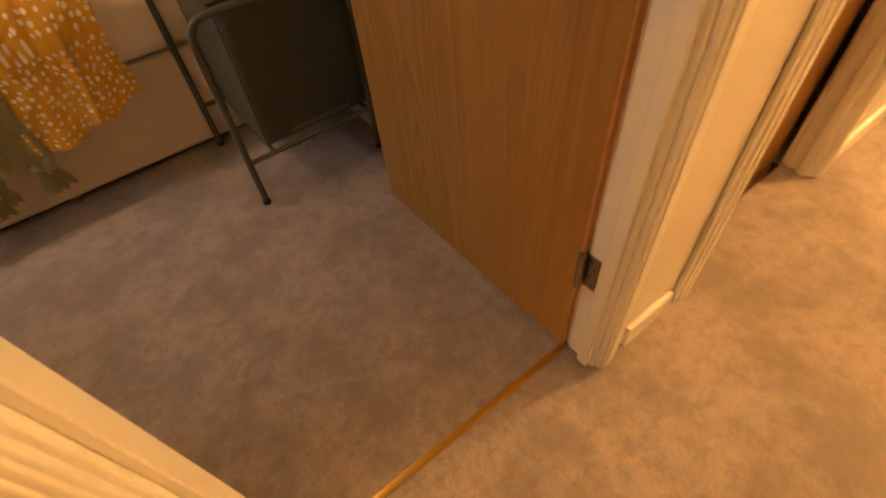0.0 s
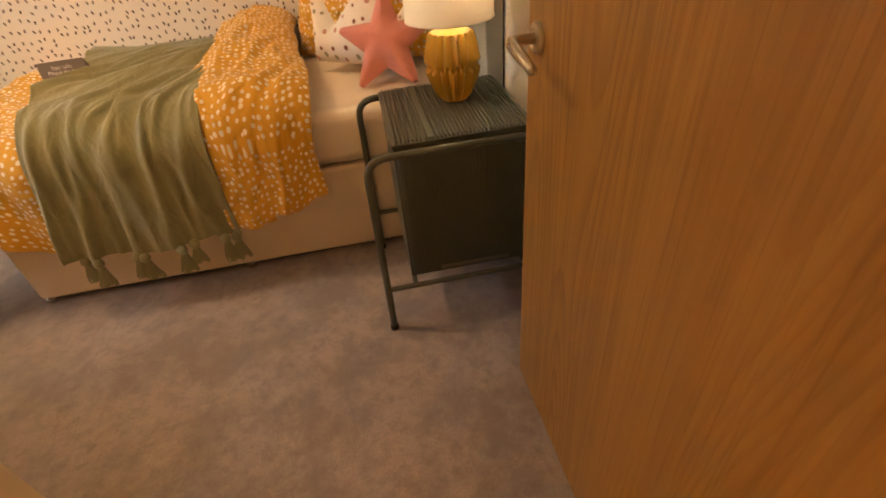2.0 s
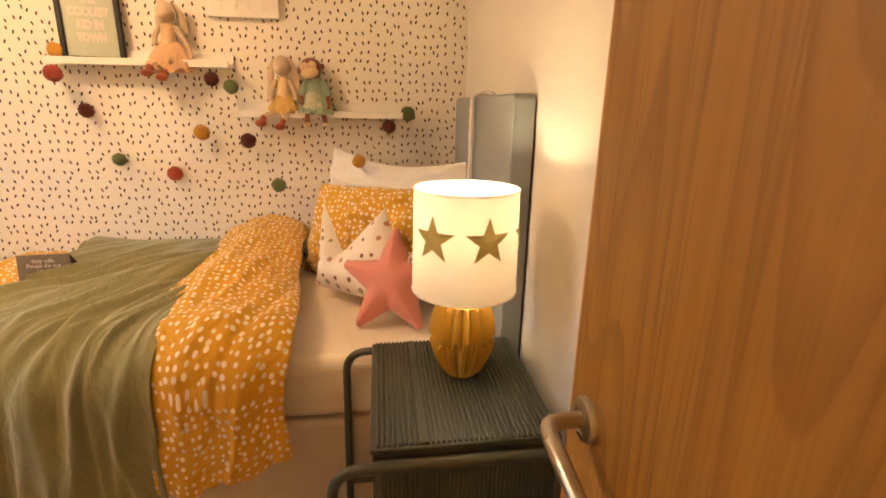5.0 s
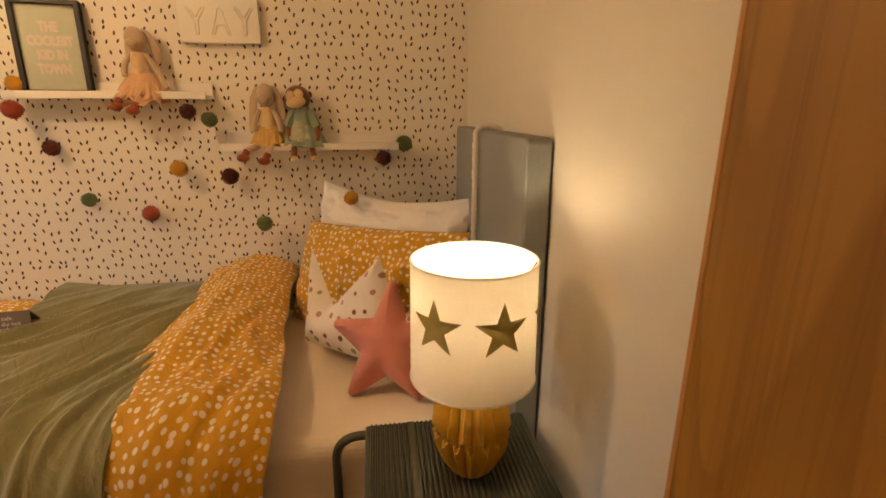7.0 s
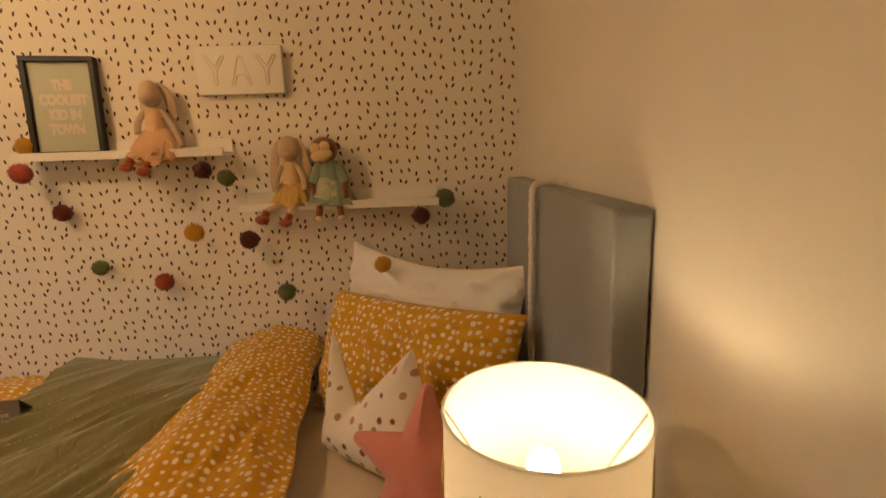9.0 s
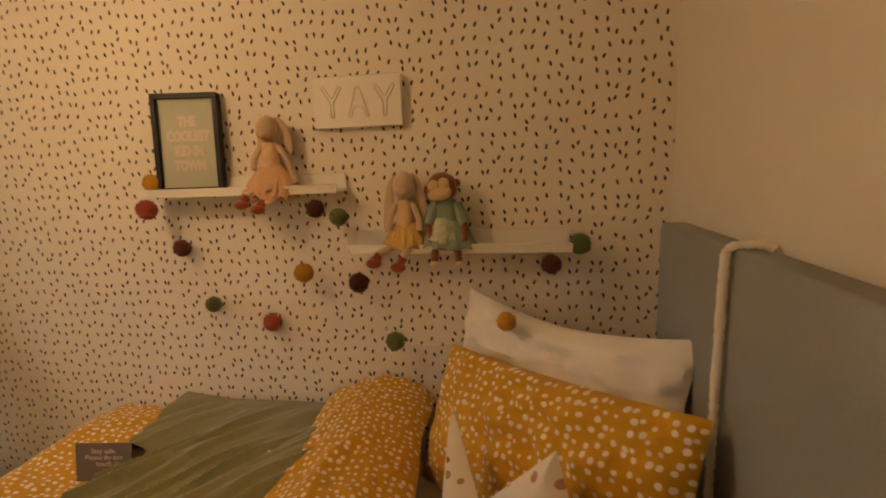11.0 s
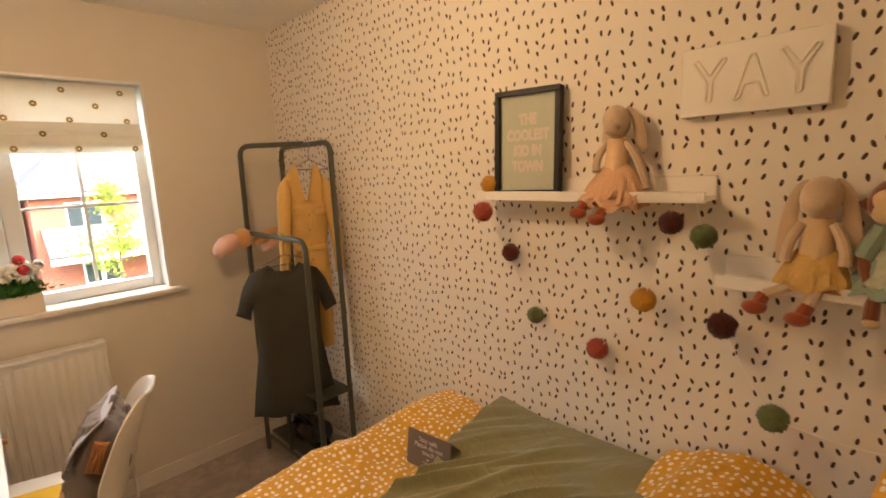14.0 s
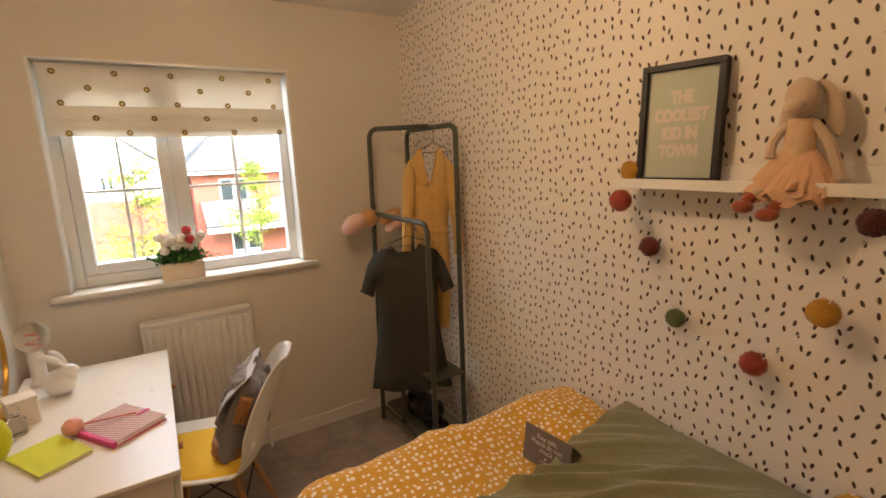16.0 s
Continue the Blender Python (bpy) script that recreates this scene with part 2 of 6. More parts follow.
MUSTARD, CREAM, SAGE = rgb("d39d2b"), rgb("eaddcf"), rgb("888661")
M_WALL = paint("wall_paint", rgb("e2dacd")).m
M_CEIL = paint("ceiling_paint", rgb("ece8e0"), 0.7).m
M_TRIM = paint("white_gloss_trim", rgb("ebe6de"), 0.35, 0.03).m
M_PAPER = wallpaper_material().m
M_CARPET = carpet_material().m
M_OAK = oak("oak_veneer", rgb("a0763a"), rgb("70431a")).m
M_OAKEDGE = oak("oak_lipping", rgb("bf8a54"), rgb("96622f"), coarse=1.5).m
M_BEECH = oak("beech_wood", rgb("b98a5c"), rgb("8a5f38"), coarse=2).m
M_STEEL = metal("brushed_steel", rgb("b8b0a6"), 0.28).m
M_CHROME = metal("chrome", rgb("d8d4ce"), 0.1).m
M_BRASS = metal("worn_brass", rgb("c49a4a"), 0.3).m
M_HINGE = metal("hinge_steel", rgb("9a8f82"), 0.3).m
M_DUVET = crease(dotted("mustard_dotted_cotton", MUSTARD, rgb("f3e8d2"), 38, 0.21, 0.33, 0.12, 0.6), 26, 0.0035).m
M_PILLOWCASE = M_DUVET
M_THROW = crease(fabric("sage_woven_throw", SAGE, 500, 0.35, 0.16, "UV"), 40, 0.0032, (1, 0.5, 1)).m
M_SHEET = crease(fabric("cream_sheet", rgb("eee0d0"), 1300, 0.1, 0.05), 7, 0.003).m
M_DIVAN = fabric("cream_divan_fabric", rgb("d8c6b0"), 900, 0.2, 0.06).m
M_HEAD = fabric("grey_velvet", rgb("8f918e"), 500, 0.12, 0.12).m
M_WHITE = crease(fabric("white_cotton", rgb("f2ece4"), 1300, 0.1, 0.04), 11, 0.006).m
M_CROWN = dotted("cream_cloth_with_gold_dots", rgb("efe6d8"), rgb("8a5236"), 19, 0.13, 0.22, 0.05, 0.7, (rgb("c08a78"), rgb("9a9a72"))).m
M_PINK = crease(fabric("coral_pink_cloth", rgb("dc8b7c"), 700, 0.3, 0.1), 16, 0.002).m
M_CORD = fabric("fluffy_white_cord", rgb("efe6da"), 300, 0.8, 0.1).m
M_GREEN = paint("dark_green_powder_coat", rgb("4a4c40"), 0.36, 0.05).m
M_SHADE = thin_cloth("lampshade_cloth", rgb("f8f3ea"), 0.32).m
M_STAR = thin_cloth("taupe_felt", rgb("a8975e"), 0.28).m
M_CERAMIC = paint("mustard_ceramic", rgb("c79a3e"), 0.3, 0.05).m
M_GOLD = metal("gold_trim", rgb("c9a050"), 0.3).m
M_BLACK = paint("black_painted_wood", rgb("191715"), 0.5, 0.03).m
M_MINT = paint("pale_mint_print", rgb("cdd3c0"), 0.7, 0.03).m
M_PALEPINK = paint("pale_pink_print", rgb("ecdfd4"), 0.7, 0.02).m
M_WHITEBOARD = paint("white_lacquer", rgb("efeae2"), 0.3, 0.02).m
M_TUBE = paint("frosted_neon_tube", rgb("f0e9dd"), 0.35, 0.02).m
M_PLASTIC = paint("white_plastic", rgb("ece9e4"), 0.35, 0.02).m
M_UPVC = paint("white_upvc", rgb("eef0f0"), 0.3, 0.02).m
M_GLASS = pane_material()
M_CLEAR = glass_material("clear_glass").m
M_BLIND = thin_cloth("roman_blind_cloth", rgb("f5f1e8"), 0.3, blind_rings).m
M_CARD = paint("grey_brown_card", rgb("776b61"), 0.8, 0.03).m
M_INK = paint("white_ink", rgb("d8d0c6"), 0.8, 0.02).m
M_YELLOW = fabric("yellow_seat_cloth", rgb("e8b92c"), 600, 0.2, 0.08).m
M_GREYBAG = fabric("grey_canvas", rgb("82766f"), 500, 0.2, 0.15).m
M_TAN = paint("tan_leather", rgb("a8703e"), 0.5, 0.1).m
M_DRESS = fabric("dark_olive_jersey", rgb("3b3a33"), 900, 0.06, 0.12).m
M_JUMP = fabric("mustard_corduroy", rgb("cfa862"), 250, 0.15, 0.14).m
M_BLACKBAG = paint("black_patent", rgb("0d0c0d"), 0.2, 0.02).m
M_LIME = paint("lime_paper_cover", rgb("d6d71f"), 0.6, 0.03).m
M_HOTPINK = paint("hot_pink_card", rgb("d8437f"), 0.5, 0.03).m
M_LEAF = fabric("green_leaf", rgb("457a30"), 60, 0.0, 0.25).m
M_PETAL = fabric("white_petal", rgb("f0ece2"), 60, 0.0, 0.08).m
M_REDPETAL = fabric("red_petal", rgb("c8434c"), 60, 0.0, 0.15).m
M_BRICK = brick_material().m
M_RENDER = paint("white_render", rgb("f0eee9"), 0.9).m
M_SLATE = paint("grey_roof_tile", rgb("6c6963"), 0.9).m
M_GRASS = fabric("grass", rgb("56702f"), 40, 0.0, 0.3).m
M_TREE = fabric("spring_leaves", rgb("a3b046"), 8, 0.0, 0.3).m
M_BARK = paint("bark", rgb("6d5a47"), 0.9).m
M_FENCE = oak("fence_wood", rgb("b48a5e"), rgb("80603f")).m
M_DARKGLASS = paint("dark_window_glass", rgb("3a4246"), 0.1).m
M_FUR = fabric("beige_plush", rgb("c8ae92"), 500, 0.6, 0.1).m
M_FURBROWN = fabric("brown_plush", rgb("7d4423"), 500, 0.5, 0.12).m
M_TULLE = fabric("peach_tulle", rgb("d6ab86"), 300, 0.1, 0.15).m
M_TEAL = fabric("sage_cotton", rgb("8b9c88"), 700, 0.2, 0.12).m
M_SHOE = fabric("rust_felt", rgb("94431f"), 500, 0.5, 0.1).m
M_APRON = fabric("pale_sage_print", rgb("b4b59c"), 90, 0.1, 0.3).m
M_PEACHTOP = fabric("peach_dotted_cloth", rgb("dab892"), 90, 0.1, 0.18).m
M_FACE = fabric("cream_plush", rgb("d8b98c"), 500, 0.5, 0.08).m
POM = {k: fabric(f"{k}_wool", rgb(v), 350, 0.15, 0.2).m for k, v in
       {"mustard": "c08a2c", "rose": "a24638", "rust": "5f2415", "green": "626c40", "burgundy": "4d1a12"}.items()}
M_BULB = bpy.data.materials.new("lit_bulb")
M_BULB.use_nodes = True
M_BULB.node_tree.nodes["Principled BSDF"].inputs["Emission Color"].default_value = (1, 0.8, 0.5, 1)
M_BULB.node_tree.nodes["Principled BSDF"].inputs["Emission Strength"].default_value = 12


# ---------------------------------------------------------------- mesh helpers
def link(name, bm, material, parent=None, label="", smooth=True, angle=40):
    me = bpy.data.meshes.new(name)
    bm.normal_update()
    for f in bm.faces:
        f.smooth = smooth and f.calc_area() < 0.012
    if smooth:
        lim = radians(angle)
        for e in bm.edges:
            if len(e.link_faces) == 2 and e.calc_face_angle(0) > lim:
                e.smooth = False
    bm.to_mesh(me)
    bm.free()
    for mt in (material if isinstance(material, (list, tuple)) else [material]):
        me.materials.append(mt)
    ob = new(name, me)
    if parent is not None:
        ob.parent = parent
        ob.matrix_parent_inverse = parent.matrix_basis.inverted()
    if label:
        ob["label"] = label
    return ob


part = link


def thing(name, x, y, z, label, category, group="", kind=""):
    ob = new(name)
    ob.empty_display_size = 0.05
    ob.matrix_basis = pose(x, y, z)
    return tagged(ob, label, category, group, kind)


def box(x0, x1, y0, y1, z0, z1, bevel=0.0, seg=2, bm=None, m=None):
    bm = bm or bmesh.new()
    r = bmesh.ops.create_cube(bm, size=1)["verts"]
    for v in r:
        v.co = Vector(((x0 + x1) / 2 + v.co.x * (x1 - x0), (y0 + y1) / 2 + v.co.y * (y1 - y0), (z0 + z1) / 2 + v.co.z * (z1 - z0)))
    if m is not None:
        bmesh.ops.transform(bm, matrix=m, verts=r)
    if bevel:
        es = list({e for v in r for e in v.link_edges})
        bmesh.ops.bevel(bm, geom=es, offset=bevel, segments=seg, profile=0.5, affect="EDGES")
    return bm


def tube(pts, radius, bm=None, seg=10, caps=True, closed=False):
    """A round bar swept along points; radius may be a list."""
    bm = bm or bmesh.new()
    pts = [Vector(p) for p in pts]
    n = len(pts)
    rad = radius if isinstance(radius, (list, tuple)) else [radius] * n
    up, rings = None, []
    for i, p in enumerate(pts):
        a = pts[(i - 1) % n] if (i or closed) else p
        b = pts[(i + 1) % n] if (i < n - 1 or closed) else p
        d = (b - a).normalized()
        if up is None:
            up = d.orthogonal().normalized()
        up = (up - d * up.dot(d)).normalized()
        side = d.cross(up)
        rings.append([bm.verts.new(p + rad[i] * (up * math.cos(k * math.tau / seg) + side * math.sin(k * math.tau / seg))) for k in range(seg)])
    for i in range(n if closed else n - 1):
        r, s = rings[i], rings[(i + 1) % n]
        for k in range(seg):
            bm.faces.new((r[k], s[k], s[(k + 1) % seg], r[(k + 1) % seg]))
    if caps and not closed:
        bm.faces.new(rings[0]), bm.faces.new(rings[-1][::-1])
    bmesh.ops.recalc_face_normals(bm, faces=bm.faces)
    return bm


def rounded(pts, r, steps=6):
    """A polyline with its inner corners rounded."""
    pts = [Vector(p) for p in pts]
    out = [pts[0]]
    for a, b, c in zip(pts, pts[1:], pts[2:]):
        u, w = (a - b), (c - b)
        k = min(r, u.length * 0.49, w.length * 0.49)
        s, e = b + u.normalized() * k, b + w.normalized() * k
        for i in range(steps + 1):
            f = i / steps
            out.append(s * (1 - f) ** 2 + b * 2 * f * (1 - f) + e * f * f)
    return out + [pts[-1]]


def lathe(profile, seg=32, bm=None, at=(0, 0, 0), ripple=None, cap=False):
    """Turns (radius, height) pairs round z; ripple(angle, i) scales a radius."""
    bm = bm or bmesh.new()
    rings = []
    for i, (r, z) in enumerate(profile):
        rings.append([bm.verts.new((at[0] + r * (ripple(k * math.tau / seg, i) if ripple else 1) * math.cos(k * math.tau / seg),
                                    at[1] + r * (ripple(k * math.tau / seg, i) if ripple else 1) * math.sin(k * math.tau / seg), at[2] + z)) for k in range(seg)])
    for a, b in zip(rings, rings[1:]):
        for k in range(seg):
            bm.faces.new((a[k], a[(k + 1) % seg], b[(k + 1) % seg], b[k]))
    if cap:
        bm.faces.new(rings[0][::-1]), bm.faces.new(rings[-1])
    return bm


def ball(bm, c, r, sub=2, squash=(1, 1, 1), rough=0.0, freq=40, turn=None, mat=0):
    vs = bmesh.ops.create_icosphere(bm, subdivisions=sub, radius=1)["verts"]
    for v in vs:
        k = 1 + rough * noise.noise(Vector(v.co) * freq * r + Vector(c) * 31)
        p = Vector((v.co.x * squash[0], v.co.y * squash[1], v.co.z * squash[2])) * r * k
        if turn is not None:
            p = turn @ p
        v.co = p + Vector(c)
    for f in {f for v in vs for f in v.link_faces}:
        f.material_index = mat
    return bm


def sheet(fn, nu, nv, bm=None, uv=None, thick=0.0):
    """A grid of points fn(u, v), u and v from 0 to 1, with UVs in metres from uv(u, v)."""
    bm = bm or bmesh.new()
    lay = bm.loops.layers.uv.verify()
    vs = [[bm.verts.new(fn(i / nu, j / nv)) for j in range(nv + 1)] for i in range(nu + 1)]
    if uv == "arc":
        # lengths along the cloth itself, so that its print keeps its size
        P = np.array([[tuple(v.co) for v in row] for row in vs])

        def evened(a):
            for ax in (0, 1):
                w = min(11, a.shape[ax] // 2 * 2 - 1)
                pad = np.pad(a, [(w // 2, w // 2) if k == ax else (0, 0) for k in (0, 1)], "edge")
                a = np.apply_along_axis(lambda r: np.convolve(r, np.ones(w) / w, "valid"), ax, pad)
            return a
        U = np.vstack([np.zeros((1, nv + 1)), np.cumsum(evened(np.linalg.norm(np.diff(P, axis=0), axis=2)), axis=0)])
        V = np.hstack([np.zeros((nu + 1, 1)), np.cumsum(evened(np.linalg.norm(np.diff(P, axis=1), axis=2)), axis=1)])
        U -= U[nu // 2]
        uv = lambda a, b: (U[round(a * nu)][round(b * nv)], V[round(a * nu)][round(b * nv)])
    for i in range(nu):
        for j in range(nv):
            f = bm.faces.new((vs[i][j], vs[i + 1][j], vs[i + 1][j + 1], vs[i][j + 1]))
            if uv:
                for lp, (a, b) in zip(f.loops, ((i, j), (i + 1, j), (i + 1, j + 1), (i, j + 1))):
                    lp[lay].uv = uv(a / nu, b / nv)
    if thick:
        # a second layer along the normals, stitched round the rim
        bm.normal_update()
        back = [[bm.verts.new(v.co - v.normal * thick) for v in row] for row in vs]
        old = [f for f in bm.faces]
        where = {v: (i, j) for i, row in enumerate(vs) for j, v in enumerate(row)}
        for f in old:
            g = bm.faces.new([back[where[lp.vert][0]][where[lp.vert][1]] for lp in reversed(f.loops)])
            for a, b in zip(g.loops, reversed(f.loops)):
                a[lay].uv = b[lay].uv
        rim = [(i, 0) for i in range(nu)] + [(nu, j) for j in range(nv)] + [(i, nv) for i in range(nu, 0, -1)] + [(0, j) for j in range(nv, 0, -1)]
        for (i, j), (k, l) in zip(rim, rim[1:] + rim[:1]):
            bm.faces.new((vs[k][l], vs[i][j], back[i][j], back[k][l]))
    return bm


def prism(outline, depth, m=None, bm=None):
    """An outline in the local x-y plane, given depth along z."""
    bm = bm or bmesh.new()
    lo = [bm.verts.new((x, y, 0)) for x, y in outline]
    hi = [bm.verts.new((x, y, depth)) for x, y in outline]
    bm.faces.new(lo[::-1]), bm.faces.new(hi)
    for i in range(len(lo)):
        j = (i + 1) % len(lo)
        bm.faces.new((lo[i], lo[j], hi[j], hi[i]))
    if m is not None:
        bmesh.ops.transform(bm, matrix=m, verts=lo + hi)
    return bm


def lettering(text, size, m, material, parent, name="lettering", extrude=0.0006, align="CENTER", space=1.0, bold=0.0):
    cu = bpy.data.curves.new(name, "FONT")
    cu.body, cu.size, cu.align_x, cu.align_y, cu.extrude = text, size, align, "CENTER", extrude
    cu.space_line, cu.offset = space, bold
    tmp = new(name, cu)
    dg = bpy.context.evaluated_depsgraph_get()
    me = bpy.data.meshes.new_from_object(tmp.evaluated_get(dg))
    bpy.data.objects.remove(tmp)
    bpy.data.curves.remove(cu)
    me.name = name
    me.materials.clear()
    me.materials.append(material)
    ob = new(name, me)
    ob.parent = parent
    ob.matrix_parent_inverse = parent.matrix_basis.inverted()
    ob.matrix_basis = m
    return ob


def wob(x, y, z, s=1.0, f=1.0):
    return s * noise.noise(Vector((x, y, z)) * f)


def structure(ob, label="", category=""):
    return tagged(ob, label, category, kind="structure")


# ---------------------------------------------------------------- the room's shell
XW, YS, H = -3.44, -2.67, 2.40      # window wall, door wall, ceiling
structure(link("floor", box(-3.8, 2.2, -4.6, 0.2, -0.2, 0.0), M_CARPET, smooth=False), "taupe cut-pile carpet with scuffed pile", "carpet")
structure(link("ceiling", box(-3.8, 2.2, -4.6, 0.2, H, H + 0.15), M_CEIL, smooth=False), "white painted ceiling", "ceiling")
structure(link("wall_north", box(XW - 0.3, 0.12, 0.0, 0.12, 0, H), M_PAPER, smooth=False), "cream wallpaper with small black dashes", "wall")
structure(link("wall_east", box(0.0, 0.12, YS, 0.0, 0, H), M_WALL, smooth=False), "plain cream painted wall behind headboard", "wall")
WY0, WY1, WZ0, WZ1 = -1.735, -0.665, 1.035, 2.065
bm = box(XW - 0.3, XW, -1.93, WY0, 0, H)
box(XW - 0.3, XW, WY1, 0.0, 0, H, bm=bm)
box(XW - 0.3, XW, WY0, WY1, 0, WZ0, bm=bm)
box(XW - 0.3, XW, WY0, WY1, WZ1, H, bm=bm)
structure(link("wall_west", bm, M_WALL, smooth=False), "cream painted wall with a window", "wall")
structure(link("wall_desk", box(XW, -1.9, YS, -1.93, 0, H), M_WALL, smooth=False), "cream painted wall behind desk", "wall")
structure(link("wall_return", box(-1.9, -1.21, YS, -2.20, 0, H), M_WALL, smooth=False), "cream painted wall beside the doorway", "wall")
DX0, DX1, DH, YH = -0.89, -0.165, 2.02, -2.748
E2X0, E2X1 = 0.22, 0.90
bm = box(-1.9, DX0 - 0.03, YH, YS, 0, H)
box(DX0 - 0.03, DX1 + 0.03, YH, YS, DH + 0.03, H, bm=bm)
box(DX1 + 0.03, E2X0 - 0.03, YH, YS, 0, H, bm=bm)
box(E2X0 - 0.03, E2X1 + 0.03, YH, YS, DH + 0.03, H, bm=bm)
box(E2X1 + 0.03, 2.2, YH, YS, 0, H, bm=bm)
structure(link("wall_south", bm, M_WALL, smooth=False), "cream painted wall with a doorway", "wall")
# unseen walls added to close off landing and next room against sky light
structure(link("wall_unseen_landing", box(-1.9, 2.2, -4.6, -4.48, 0, H), M_WALL, smooth=False), "unseen cream wall that closes the landing", "wall")
structure(link("wall_unseen_landing_end", box(2.08, 2.2, -4.48, -1.9, 0, H), M_WALL, smooth=False), "unseen cream end wall that closes the landing", "wall")
structure(link("wall_unseen_landing_start", box(-1.9, -1.78, -4.48, YH, 0, H), M_WALL, smooth=False), "unseen cream end wall that closes the landing", "wall")
structure(link("wall_unseen_neighbour", box(0.12, 2.2, -1.9, -1.8, 0, H), M_WALL, smooth=False), "unseen plain wall that keeps sky light out", "wall")


def skirting(name, x0, x1, y0, y1):
    bm = box(x0, x1, y0, y1, 0, 0.062, 0.002, 1)
    box(x0, x1, y0, y1, 0.062, 0.080, 0.004, 2, bm)
    return structure(link(name, bm, M_TRIM), "white painted skirting board", "skirting board")


skirting("baseboard_1", XW, XW + 0.016, -1.93, 0)
skirting("baseboard_2", XW + 0.016, -1.9, -1.93, -1.914)
skirting("baseboard_3", -1.21, -1.194, YS, -2.184)
skirting("baseboard_4", -1.9, -1.21, -2.20, -2.184)
skirting("baseboard_5", -0.016, 0, YS, -1.2)
skirting("baseboard_6", DX1 + 0.105, E2X0 - 0.105, YH - 0.016, YH)
skirting("baseboard_7", E2X1 + 0.105, 2.08, YH - 0.016, YH)
skirting("baseboard_8", XW + 0.016, -2.0, -0.016, 0)


def doorframe(x0, x1, number):
    """Lining, stop and moulded architraves on both sides of an opening."""
    fr = thing(f"door_frame_{number}", (x0 + x1) / 2, (YS + YH) / 2, 0, "white painted door lining with moulded architrave", "door frame", kind="structure")
    for nm, a, b in (("lining", x0 - 0.03, x0), ("lining", x1, x1 + 0.03)):
        part(nm, box(a, b, YH - 0.002, YS + 0.002, 0, DH, 0.002, 1), M_TRIM, fr)
    part("lining", box(x0 - 0.03, x1 + 0.03, YH - 0.002, YS + 0.002, DH, DH + 0.03, 0.002, 1), M_TRIM, fr)
    for a, b in ((x0, x0 + 0.012), (x1 - 0.012, x1)):
        part("stop", box(a, b, YS - 0.068, YS - 0.038, 0, DH, 0.002, 1), M_TRIM, fr)
    steps = ((0.0, 0.07, 0.012), (0.006, 0.052, 0.018), (0.014, 0.034, 0.022))
    for yy, sg in ((YH, -1), (YS, 1)):
        for side in (-1, 1):
            bm = bmesh.new()
            e = x0 if side < 0 else x1
            for a, b, d in steps:
                xa, xb = sorted((e + side * (0.006 + a), e + side * (0.006 + b)))
                ya, yb = sorted((yy + sg * 0.002, yy + sg * (0.002 + d)))
                box(xa, xb, ya, yb, 0, DH + 0.006 + b, 0.003, 2, bm)
            part("architrave", bm, M_TRIM, fr)
        bm = bmesh.new()
        for a, b, d in steps:
            ya, yb = sorted((yy + sg * 0.002, yy + sg * (0.002 + d)))
            box(x0 - 0.006 - b + 0.07, x1 + 0.006 + b - 0.07, ya, yb, DH + 0.006 + a, DH + 0.006 + b, 0.003, 2, bm)
        part("architrave", bm, M_TRIM, fr)
    return fr


doorframe(DX0, DX1, 1)
doorframe(E2X0, E2X1, 2)
tb = structure(link("threshold_strip", box(DX0 + 0.012, DX1 - 0.012, YS - 0.002, YS + 0.016, 0, 0.004, 0.0015, 2), M_BRASS), "thin brass carpet strip in the doorway", "threshold strip")
structure(link("threshold_strip", box(E2X0 + 0.012, E2X1 - 0.012, YS + 0.012, YS + 0.042, 0, 0.006, 0.002, 2), M_CHROME), "bright metal carpet strip under a door", "threshold strip")


